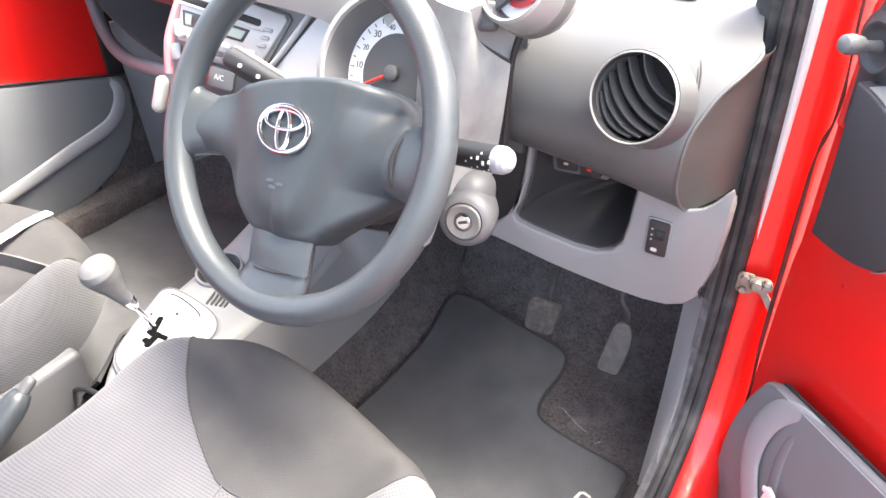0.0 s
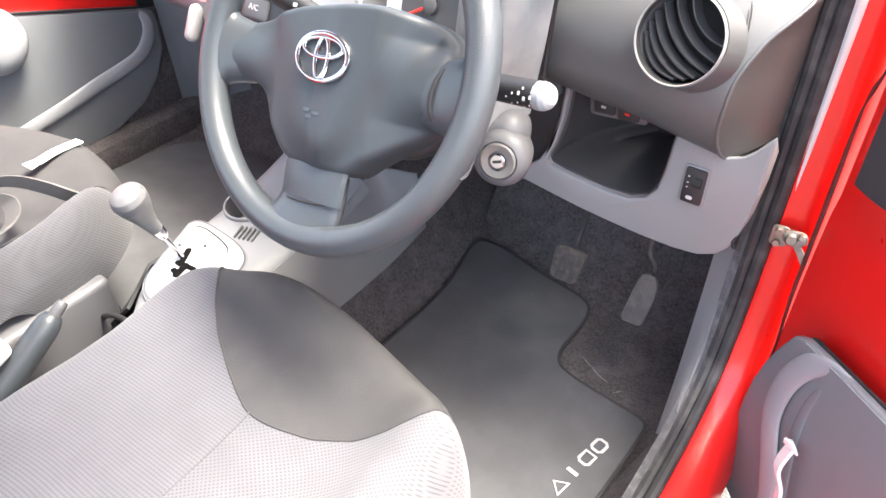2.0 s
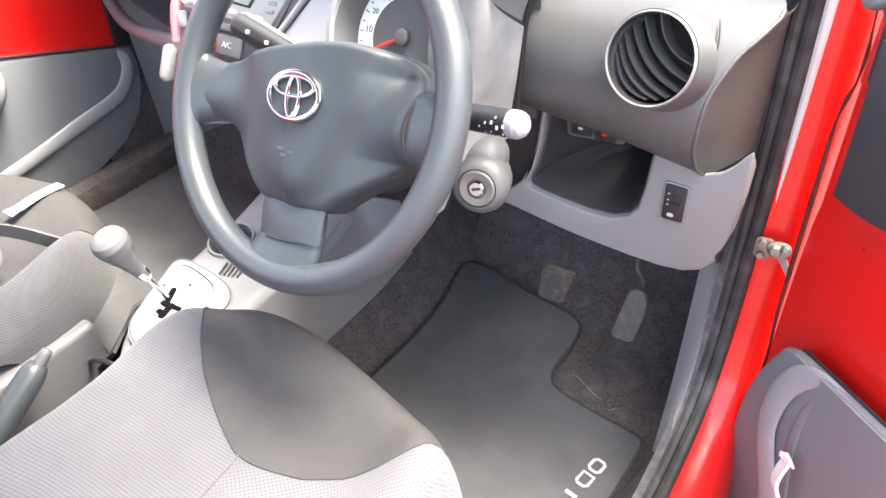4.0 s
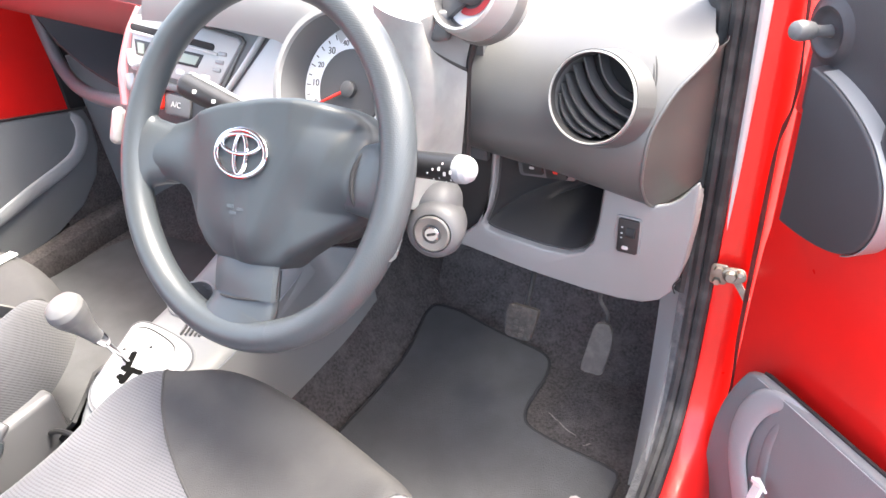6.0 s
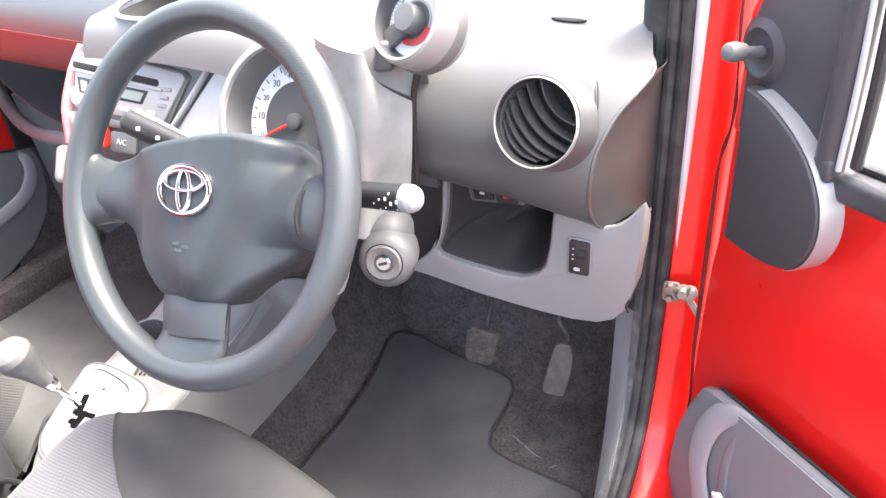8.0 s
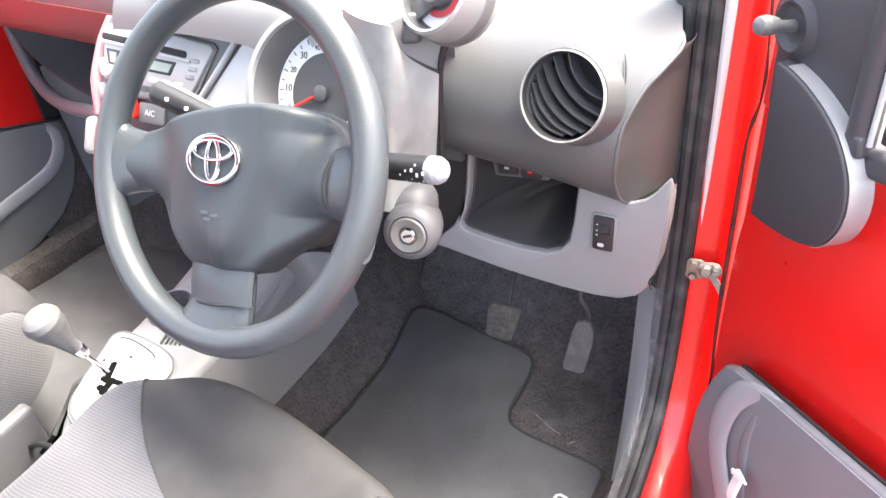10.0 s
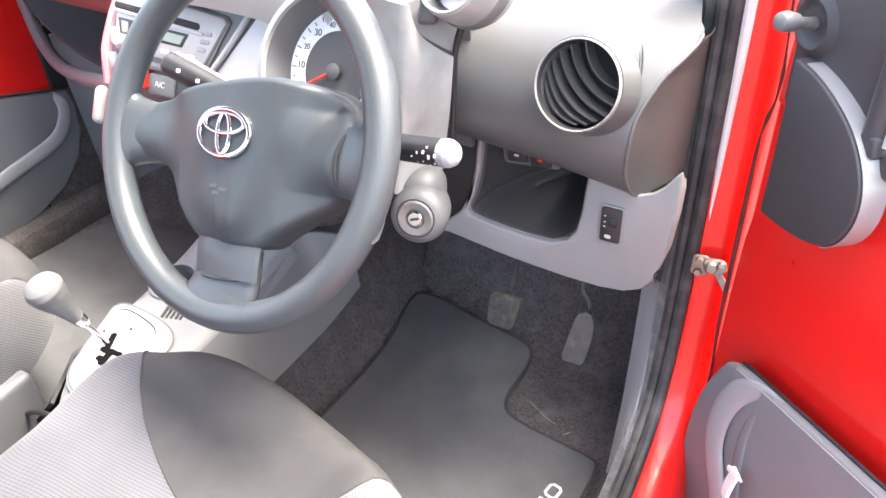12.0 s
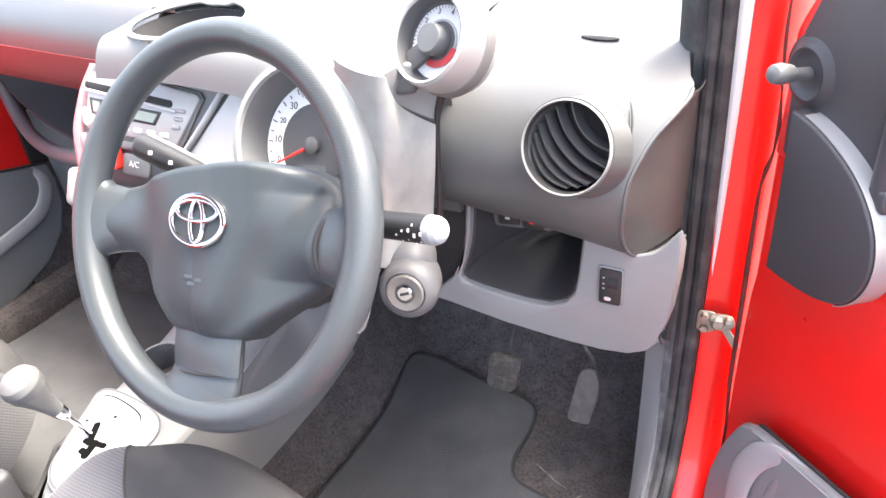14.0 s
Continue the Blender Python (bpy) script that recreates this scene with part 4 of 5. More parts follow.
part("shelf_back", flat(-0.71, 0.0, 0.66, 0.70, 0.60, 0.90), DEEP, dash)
LIP = [(-0.04, 0.255, 0.665), (-0.15, 0.272, 0.648), (-0.30, 0.312, 0.618), (-0.45, 0.365, 0.585), (-0.57, 0.41, 0.575), (-0.645, 0.44, 0.600), (-0.68, 0.455, 0.66), (-0.69, 0.455, 0.74), (-0.695, 0.44, 0.82)]
part("shelf_lip", tube(LIP, 0.0135, 12), SEAT_BASE, dash, "grey rounded lip of the open shelf")
part("passenger_kick", sheet(lambda u, v: (-0.70 + 0.16 * u * u, 0.515 + 0.09 * u - 0.02 * v, 0.20 + 0.38 * v), 6, 8, 0.006), CARD, dash)

# ---- steering wheel ----
COLUMN_AT = pose(0.34, 0.0, 0.80, 63, -6.3, 0)
WHEEL_AT = pose(0.3447, -0.0025, 0.8023, 59.4, -7.4, 0)  # local x across, y up the wheel, z towards the driver
wheel = thing("steering_wheel", (0.34, 0.0, 0.80), "blue-grey three-spoke steering wheel with chrome emblem", "steering wheel")


def ring_arc(a0, a1, r=0.0158, n=14):
    return [WHEEL_AT @ Vector((0.1684 * math.cos(radians(a0 + (a1 - a0) * k / n)), 0.1684 * math.sin(radians(a0 + (a1 - a0) * k / n)), 0)) for k in range(n + 1)]


axis = WHEEL_AT.to_3x3() @ Vector((0, 0, 1))
part("rim", tube([WHEEL_AT @ Vector((0.1684 * math.cos(2 * math.pi * k / 24), 0.1684 * math.sin(2 * math.pi * k / 24), 0)) for k in range(24)], 0.0152, 20, 6, True, 1.08, axis), WHEEL, wheel)
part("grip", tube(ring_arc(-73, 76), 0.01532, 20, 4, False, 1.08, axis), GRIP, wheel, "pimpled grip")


PAD = [(0.010, 0.055), (0.05, 0.058), (0.080, 0.0565), (0.108, 0.0505), (0.126, 0.039), (0.1335, 0.024), (0.1285, 0.012), (0.1245, 0.000), (0.1232, -0.014), (0.1250, -0.028), (0.1270, -0.0375), (0.115, -0.049), (0.0875, -0.0665), (0.0615, -0.0845), (0.047, -0.096), (0.034, -0.1005), (0.0, -0.1005), (-0.030, -0.0985), (-0.044, -0.0915), (-0.060, -0.0760), (-0.080, -0.0510), (-0.097, -0.0345), (-0.120, -0.0315), (-0.141, -0.0305), (-0.151, -0.022), (-0.1540, -0.005), (-0.1505, 0.011), (-0.132, 0.0270), (-0.085, 0.0380), (-0.050, 0.0455), (-0.025, 0.0505)]
pad_line = curve([(x, y, 0) for x, y in PAD], 8, True)


def hub_height(x, y):
    """A raised shield that falls off in soft creases to the two arms."""
    w = float(np.interp(y, [-0.10, -0.06, 0.0, 0.06], [0.024, 0.035, 0.056, 0.082]))
    if x > 0:
        w = float(np.interp(y, [-0.09, -0.06, -0.0176, 0.006, 0.05], [0.034, 0.046, 0.067, 0.080, 0.103]))
    k = min(1.0, max(0.0, (w - abs(x)) / (0.034 if x > 0 else 0.085) + 0.5))
    fade = min(1.0, max(0.0, (y + 0.108) / 0.056))
    k *= fade * (2 - fade)
    arm = min(1.0, max(0.0, (abs(x) - 0.062) / 0.05))
    return 0.0055 - 0.02 * max(0.0, abs(x) - 0.075) - 0.013 * arm * min(1.2, ((y + 0.004) / 0.034) ** 2) + (0.0125 if x < 0 else 0.0125 + 0.0025 * min(1.0, x / 0.02)) * k * k * (3 - 2 * k)


def dome(bm_m):
    bm = bmesh.new()
    rings = []
    for s in [None, 1.0, 0.99, 0.975, 0.95, 0.92, 0.89] + [0.86 - 0.03 * k for k in range(28)]:
        ring = []
        for q in pad_line:
            f = s or 1.0
            x, y = q.x * f, (q.y + 0.012) * f - 0.012
            e = min(1.0, (1 - f) / 0.09)
            h = -0.035 if s is None else hub_height(x, y) - 0.010 * (1 - math.sqrt(1 - (1 - e) ** 2))
            ring.append(bm.verts.new((x, y, h)))
        rings.append(ring)
    n = len(pad_line)
    for a, b in zip(rings, rings[1:]):
        for j in range(n):
            bm.faces.new((a[j], a[(j + 1) % n], b[(j + 1) % n], b[j]))
    bm.faces.new(rings[-1])
    bm.transform(bm_m)
    return bm


hub = part("hub_pad", dome(WHEEL_AT), HUB, wheel, "smooth blue-grey hub pad", 60)


def spoke(points, widths, thick):
    """A solid arm from hub to rim in the wheel's plane, rounded in section."""
    line = curve([(x, y, z) for x, y, z in points], 6)
    bm = bmesh.new()
    rings = []
    n = len(points)
    for i, q in enumerate(line):
        s = i / 6
        k = min(int(s), n - 2)
        w = widths[k] + (widths[k + 1] - widths[k]) * (s - k)
        deep = thick[k] + (thick[k + 1] - thick[k]) * (s - k)
        way = (line[min(i + 1, len(line) - 1)] - line[max(i - 1, 0)]).normalized()
        side = Vector((-way.y, way.x, 0)).normalized()
        up = way.cross(side)
        up = up if up.z > 0 else -up
        ring = []
        for j in range(16):
            a = 2 * math.pi * j / 16
            c, d = math.cos(a), math.sin(a)
            ring.append(bm.verts.new(q + side * w * math.copysign(abs(c) ** 0.8, c) + up * deep * math.copysign(abs(d) ** 0.8, d)))
        rings.append(ring)
    for a, b in zip(rings, rings[1:]):
        for j in range(16):
            bm.faces.new((a[j], a[(j + 1) % 16], b[(j + 1) % 16], b[j]))
    bm.faces.new(rings[0])
    bm.faces.new(rings[-1])
    bm.transform(WHEEL_AT)
    return bm


for sx, at in ((1, -0.008), (-1, -0.003)):
    part("spoke", spoke([(0.112 * sx, at, -0.013), (0.130 * sx, at, -0.0105), (0.147 * sx, at, -0.008), (0.159 * sx, at, -0.0045), (0.1694 * sx, at, -0.001)], [0.030, 0.032, 0.036, 0.047, 0.066], [0.0125, 0.0135, 0.0138, 0.0135, 0.0125]), WHEEL, wheel, "smooth arm flaring into the rim", 60)
part("joint", tube([WHEEL_AT @ Vector(q) for q in ((0.1345, 0.0240, -0.008), (0.1290, 0.0125, 0.0000), (0.1252, 0.001, 0.0028), (0.1238, -0.013, 0.0034), (0.1252, -0.0265, 0.0006), (0.1282, -0.0385, -0.008))], [0.0010, 0.0018, 0.0022, 0.0022, 0.0018, 0.0010], 8), DEEP, wheel, "dark joint line")
part("joint", tube([WHEEL_AT @ Vector(q) for q in ((-0.140, 0.0235, -0.010), (-0.1515, 0.0105, -0.003), (-0.1550, -0.005, -0.001), (-0.1520, -0.0225, -0.004), (-0.144, -0.031, -0.010))], 0.0008, 8), DEEP, wheel, "faint joint line")
part("spoke", spoke([(0.004, -0.10, -0.009), (0.003, -0.132, -0.006), (0.000, -0.145, -0.005), (-0.002, -0.158, -0.003), (-0.002, -0.1694, -0.001)], [0.036, 0.039, 0.042, 0.050, 0.062], [0.010, 0.0115, 0.012, 0.0125, 0.0125]), WHEEL, wheel, "smooth arm flaring into the rim", 60)
part("spoke_inlay", spoke([(0.005, -0.088, -0.002), (0.0045, -0.110, -0.001), (0.004, -0.1290, -0.002)], [0.0405, 0.0400, 0.0395], [0.009, 0.009, 0.009]), WHEEL, wheel, "smooth spoke inlay")
part("joint", tube([WHEEL_AT @ Vector(q) for q in ((-0.037, -0.1310, -0.004), (-0.02, -0.1330, 0.0045), (0.004, -0.1325, 0.0060), (0.027, -0.1300, 0.0045), (0.043, -0.1260, -0.004))], 0.0013, 8), DEEP, wheel, "dark joint line")
emblem = part("emblem", plate(arc(0, 0, 0.0305, 0.0205, 0, 350, 35), 0.006, WHEEL_AT @ pose(0.0078, 0.0045, 0.0150), 0.001), HUB, wheel, "chrome oval emblem")


def oval(cx, cy, rx, ry, r):
    return tube([WHEEL_AT @ Vector((0.0078 + cx + rx * math.cos(2 * math.pi * k / 16), 0.0045 + cy + ry * math.sin(2 * math.pi * k / 16), 0.0225)) for k in range(16)], r, 10, 4, True, 0.8, axis)


part("oval", oval(0, 0, 0.0315, 0.0215, 0.0027), CHROME, emblem)
part("oval", oval(0, 0.0085, 0.0245, 0.0092, 0.0022), CHROME, emblem)
part("oval", oval(0, -0.001, 0.0078, 0.0185, 0.0022), CHROME, emblem)
for dx, dy in ((-0.004, -0.045), (0.010, -0.047), (0.000, -0.051)):
    part("mark", plate(rounded(0.009, 0.003, 0.001), 0.0004, WHEEL_AT @ pose(dx, dy, 0.0182 + 0.0025 * max(0.0, min(1.0, dx / 0.02)), -3), 0), WHEEL, hub)

# ---- steering column ----
column = thing("steering_column", (0.36, 0.12, 0.74), "grey steering column shroud with switch stalks", "steering column")
part("shroud", block((0.13, 0.115, 0.15), COLUMN_AT @ pose(0.01, -0.01, -0.12), 0.03, 4), DASH, column)
part("lower_shroud", block((0.11, 0.06, 0.12), COLUMN_AT @ pose(0.015, -0.045, -0.12, 10), 0.022, 4), BLACK, column)
IGN = facing((0.461, 0.118, 0.676), (0.25, -1, 0.25))
ign = part("ignition_housing", lathe([(0.022, -0.062), (0.028, -0.045), (0.0315, -0.026), (0.0325, -0.014), (0.0305, -0.006), (0.026, -0.001), (0.022, 0.0005), (0.0205, -0.002)] + [(0, -0.003)], IGN, 40), SEAT_BASE, column, "grey ignition lock housing")
part("lock_ring", lathe([(0.0205, -0.004), (0.0205, 0.0012), (0.0185, 0.0026), (0.011, 0.0012), (0.0095, -0.002), (0, -0.002)], IGN, 40), SATIN_DARK, ign)
part("lock_barrel", lathe([(0.0085, -0.004), (0.0085, 0.002), (0.0072, 0.003), (0, 0.003)], IGN, 28), CHROME, ign)
part("key_slot", plate(rounded(0.010, 0.0028, 0.001), 0.0006, IGN @ pose(0, 0, 0.003, 0, 0, 15), 0), DEEP, ign)
part("ignition_arm", block((0.056, 0.064, 0.062), IGN @ pose(-0.008, 0.016, -0.044), 0.024, 6), SEAT_BASE, column)
s0, s1 = Vector((0.425, 0.075, 0.782)), Vector((0.549, 0.058, 0.805))
stalk = part("stalk", tube([s0, s0.lerp(s1, 0.4), s0.lerp(s1, 0.89)], [0.0105, 0.0125, 0.0129], 16), BLACK, column, "black lamp stalk with white symbols")
part("stalk_tip", tube([s0.lerp(s1, 0.875), s0.lerp(s1, 0.885), s0.lerp(s1, 0.91), s0.lerp(s1, 0.945), s0.lerp(s1, 0.985), s0.lerp(s1, 1.012), s0.lerp(s1, 1.02)], [0.0122, 0.0129, 0.0130, 0.0128, 0.0106, 0.0062, 0.001], 24), CARD_LIGHT, stalk, "pale rounded end")
for f, dz, w in ((0.50, 0.004, 0.005), (0.50, -0.006, 0.004), (0.57, 0.005, 0.008), (0.57, -0.004, 0.004), (0.635, 0.001, 0.009), (0.635, -0.008, 0.004), (0.44, 0.0, 0.004), (0.70, 0.003, 0.008), (0.70, -0.005, 0.005), (0.60, 0.009, 0.005)):
    part("symbol", plate(rounded(w * 0.27, w * 0.42, 0.0004), 0.0006, facing(s0.lerp(s1, 0.293 + 0.81 * f) + Vector((0.001, -0.0004 - math.sqrt(0.0128 ** 2 - dz * dz), dz)), (0.1, -1, dz * 100)), 0), MARK, stalk)
l0, l1 = Vector((0.290, 0.085, 0.784)), Vector((0.161, 0.092, 0.812))
lstalk = part("stalk", tube([l0, l0.lerp(l1, 0.4), l0.lerp(l1, 0.7), l0.lerp(l1, 0.96), l1], [0.0095, 0.0125, 0.0138, 0.0140, 0.009], 14), BLACK, column, "black wiper stalk with painted sunlit top")
# Pale strip paints the sunlight along the top of the black stalk.
part("stalk_highlight", strip([l0.lerp(l1, f) + Vector((0, 0.007, h)) for f, h in ((0.1, 0.0070), (0.4, 0.0100), (0.6, 0.0118), (0.92, 0.0122))], 0.0050, 0.002, (0.1, 1, 0.7)), CARD_LIGHT, lstalk)
for f in (0.56, 0.78):
    part("symbol", plate(rounded(0.005, 0.0045, 0.0012), 0.0006, facing(l0.lerp(l1, f) + Vector((0.002, -0.0122, 0.0070)), (0.2, -1, 0.58)), 0), MARK, lstalk)

# ---- speedometer ----
meter = thing("speedometer", (0.352, 0.18, 0.80), "round white speedometer with red needle in a grey pod", "speedometer")
SPEED = COLUMN_AT.to_3x3().to_4x4()
SPEED.translation = (0.352, 0.150, 0.812)
part("dial", lathe([(0.064, -0.004), (0.064, 0.0), (0.041, 0.0), (0, 0.0)], SPEED, 56), DIAL, meter, "white dial")
part("centre", lathe([(0.043, 0.0), (0.042, 0.0012), (0, 0.0012)], SPEED, 48), DIAL_DARK, meter)
part("bezel", lathe([(0.082, -0.02), (0.082, 0.028), (0.080, 0.031), (0.0775, 0.031), (0.0765, 0.028), (0.0765, 0.02)], SPEED, 56), DASH_TOP, meter, "grey bezel")
part("well", lathe([(0.0768, 0.027), (0.072, 0.018), (0.066, 0.004), (0.064, -0.004)], SPEED, 56), DASH, meter, "dark sloping well")
for k in range(26):
    a = radians(198 - k * 264 / 25)
    long = k % 2 == 0
    part("tick", plate(rounded(0.006 if long else 0.004, 0.0012, 0.0004), 0.0005, SPEED @ pose(0.059 * math.cos(a), 0.059 * math.sin(a), 0.0, 0, 0, math.degrees(a)), 0), DIAL_DARK, meter)
for k, word in enumerate(("0", "10", "20", "30", "40", "50", "60", "70", "80", "90", "100")):
    a = radians(198 - k * 24)
    part("numeral", lettering(word, 0.0105 if k % 2 else 0.0085, SPEED @ pose(0.0495 * math.cos(a), 0.0495 * math.sin(a), 0.0004)), DIAL_DARK, meter)
na = radians(203)
part("needle", tube([SPEED @ Vector((0.004 * math.cos(na), 0.004 * math.sin(na), 0.005)), SPEED @ Vector((0.03 * math.cos(na), 0.03 * math.sin(na), 0.005)), SPEED @ Vector((0.050 * math.cos(na), 0.050 * math.sin(na), 0.0045))], [0.002, 0.0015, 0.0008], 8), RED_PLASTIC, meter, "red needle")
part("needle_cap", lathe([(0.009, 0.001), (0.009, 0.007), (0.006, 0.009), (0, 0.009)], SPEED, 24), DIAL_DARK, meter)
part("display", plate(rounded(0.030, 0.012, 0.002), 0.0008, SPEED @ pose(0.002, -0.026, 0.001), 0), KNOB_DARK, meter)
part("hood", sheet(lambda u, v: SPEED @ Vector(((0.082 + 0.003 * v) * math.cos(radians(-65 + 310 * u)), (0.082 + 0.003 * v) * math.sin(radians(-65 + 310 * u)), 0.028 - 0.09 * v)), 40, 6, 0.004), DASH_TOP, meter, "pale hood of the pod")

# ---- rev counter ----
rev = thing("rev_counter", (0.49, 0.21, 0.88), "small round rev counter pod with silver ring on the dash", "rev counter")
REV = facing((0.486, 0.170, 0.928), (-0.30, -1, 0.60))
part("pod", lathe([(0.0, -0.062), (0.030, -0.060), (0.041, -0.050), (0.0445, -0.038), (0.0450, -0.020), (0.0440, -0.004), (0.0428, 0.001), (0.0405, 0.003), (0.0382, 0.0015), (0.0375, -0.006)], REV, 56), SATIN, rev, "satin silver pod")
part("back_band", lathe([(0.0445, -0.040), (0.0462, -0.039), (0.0468, -0.032), (0.0455, -0.027), (0.0445, -0.0265)], REV, 56), SATIN_DARK, rev, "grey band round the pod")
part("well", lathe([(0.0380, 0.000), (0.0365, -0.016), (0.030, -0.018)], REV, 48), DIAL_DARK, rev)
part("dial", lathe([(0.0335, -0.0165), (0, -0.0165)], REV, 48), DIAL, rev, "white dial")
part("dial_rim", lathe([(0.0205, -0.0163), (0.0205, -0.0150), (0.0195, -0.0145), (0.0185, -0.0150), (0.0185, -0.0163)], REV, 40), SILVER, rev)
part("dial_centre", lathe([(0.0187, -0.0160), (0.0187, -0.0155), (0, -0.0155)], REV, 40), DIAL_DARK, rev)
part("red_zone", plate(arc(0, 0, 0.0235, 0.0235, -110, -8, 14) + arc(0, 0, 0.0172, 0.0172, -8, -110, 14), 0.0006, REV @ pose(0, 0, -0.0150), 0), RED_DULL, rev)
part("needle", plate([(-0.004, 0.0085), (-0.034, 0.0105), (-0.0365, 0.0), (-0.034, -0.0105), (-0.004, -0.0085)], 0.006, REV @ pose(0, 0, -0.0145, 0, 0, 44), 0.0015), DIAL_DARK, rev, "broad dark bar from hub to rim")
part("needle_cap", lathe([(0.0140, -0.015), (0.0140, -0.002), (0.0125, 0.0005), (0, 0.0010)], REV, 32), KNOB_DARK, rev)
for k, word in enumerate("01234567"):
    a = radians(212 - k * 33.5)
    part("numeral", lettering(word, 0.0068, REV @ pose(0.0280 * math.cos(a), 0.0280 * math.sin(a), -0.0160)), DIAL_DARK, rev)
for k in range(36):
    a = radians(212 - k * 6.7)
    part("tick", plate(rounded(0.0025, 0.0005, 0.0002), 0.0004, REV @ pose(0.0320 * math.cos(a), 0.0320 * math.sin(a), -0.0163, 0, 0, math.degrees(a)), 0), DIAL_DARK, rev)
part("foot", block((0.022, 0.030, 0.030), facing((0.4545, 0.176, 0.886), (0.5, -1, 0.3)), 0.006, 4), DASH, rev, "dark grey pod foot")

# ---- centre stack with radio ----
STACK = facing((0.095, 0.168, 0.80), (0.0, -1, 0.42))
stack = thing("centre_stack", (0.09, 0.2, 0.66), "silver centre fascia panel with dark heater controls", "centre fascia")
part("fascia", plate([q[:2] for q in curve([(-0.135, -0.09, 0), (-0.05, -0.12, 0), (0.04, -0.11, 0), (0.10, -0.03, 0), (0.142, 0.035, 0), (0.148, 0.064, 0), (0.03, 0.068, 0), (-0.085, 0.066, 0), (-0.117, 0.045, 0), (-0.138, -0.02, 0)], 4, True)], 0.03, STACK @ pose(0, 0, -0.034), 0.008, 3), FASCIA, stack, "grey fascia")
part("side_strip", tube([STACK @ Vector(q) for q in ((-0.112, 0.055, -0.010), (-0.122, 0.02, -0.008), (-0.131, -0.03, -0.008), (-0.128, -0.072, -0.010))], [0.006, 0.010, 0.012, 0.010], 10), PINK, stack, "red tinted translucent edge")
for y in (-0.008, -0.040):
    part("side_button", plate(rounded(0.018, 0.022, 0.005), 0.004, STACK @ pose(-0.112, y, -0.001, 0, 0, 10), 0.0015), SATIN_GREY, stack)
part("surround", plate([(-0.115, 0.046), (-0.06, 0.0505), (0.01, 0.047), (0.075, 0.0405), (0.0815, 0.034), (0.047, -0.034), (-0.04, -0.040), (-0.122, -0.034)], 0.004, STACK @ pose(0, 0, -0.005), 0.002), SATIN_DARK, stack, "dark frame line round the radio")
radio = thing("car_radio", (0.07, 0.165, 0.80), "silver car radio with disc slot and small display", "radio")
part("face", plate([(-0.110, 0.043), (-0.06, 0.0475), (0.01, 0.044), (0.073, 0.038), (0.078, 0.032), (0.044, -0.026), (-0.112, -0.024)], 0.006, STACK @ pose(0, 0, -0.003), 0.003), SILVER, radio)
part("slot", plate(rounded(0.150, 0.0085, 0.004), 0.002, STACK @ pose(-0.038, 0.0265, 0.002, 0, 0, -3.5), 0.0005), DEEP, radio)
part("slot_lip", plate(rounded(0.160, 0.004, 0.0018), 0.003, STACK @ pose(-0.036, 0.0195, 0.0025, 0, 0, -3.5), 0.001), SILVER, radio)
disp = part("display_frame", plate([(-0.105, 0.016), (0.020, 0.011), (0.010, -0.006), (-0.100, -0.004)], 0.002, STACK @ pose(0, 0, 0.002), 0.0008), BLACK, radio)
part("display", plate([(-0.024, 0.0095), (0.014, 0.0080), (0.007, -0.003), (-0.024, -0.002)], 0.001, STACK @ pose(0, 0, 0.0036), 0), LCD, disp)
part("display", plate([(-0.098, 0.0125), (-0.085, 0.012), (-0.085, -0.001), (-0.096, -0.001)], 0.001, STACK @ pose(0, 0, 0.0036), 0), LCD, disp)
for k in range(6):
    part("button", plate(rounded(0.014, 0.006, 0.002), 0.003, STACK @ pose(-0.085 + 0.022 * k, -0.0155, 0.0015), 0.001), PALE, radio)
for k in range(3):
    part("button", plate(rounded(0.014, 0.005, 0.002), 0.003, STACK @ pose(0.043 + 0.004 * k, -0.004 + 0.010 * k, 0.0015), 0.001), SATIN_GREY, radio)
part("knob", lathe([(0.008, 0.0), (0.008, 0.007), (0.006, 0.009), (0, 0.009)], STACK @ pose(-0.100, -0.012, 0.002), 24), PALE, radio)
heater = part("heater_panel", plate([(-0.068, -0.040), (0.045, -0.042), (0.03, -0.085), (-0.058, -0.088), (-0.068, -0.080)], 0.006, STACK @ pose(0, 0, -0.004), 0.003), BLACK, stack, "dark heater control panel")
part("upper_bar", plate(rounded(0.12, 0.010, 0.004), 0.006, STACK @ pose(-0.01, -0.036, -0.001), 0.002), DASH, heater)
part("ac_button", plate(rounded(0.046, 0.026, 0.005), 0.004, STACK @ pose(-0.020, -0.058, 0.001), 0.0015), DASH, heater)
part("ac_print", lettering("A/C", 0.0105, STACK @ pose(-0.022, -0.057, 0.0056)), MARK, heater)
part("slider", plate(rounded(0.013, 0.028, 0.004), 0.010, STACK @ pose(-0.0525, -0.053, 0.001, 0, 0, 4), 0.002), RED_PLASTIC, heater, "red slider")
part("side_knob", block((0.020, 0.052, 0.020), STACK @ pose(-0.137, -0.103, -0.002, 0, 0, -6), 0.009, 4), SATIN, stack, "pale side handle")
part("fascia_wing", sheet(lambda u, v: (0.132 + 0.135 * v + 0.10 * u, 0.146 - 0.012 * u + 0.052 * v, 0.740 + 0.155 * v), 8, 10, 0.006), SILVER, stack, "silver wing beside the pod")
part("ridge", tube([(0.146, 0.150, 0.765), (0.178, 0.166, 0.803), (0.209, 0.184, 0.845), (0.226, 0.194, 0.870)], [0.003, 0.004, 0.004, 0.002], 10), SILVER, stack, "bright ridge along the fascia")

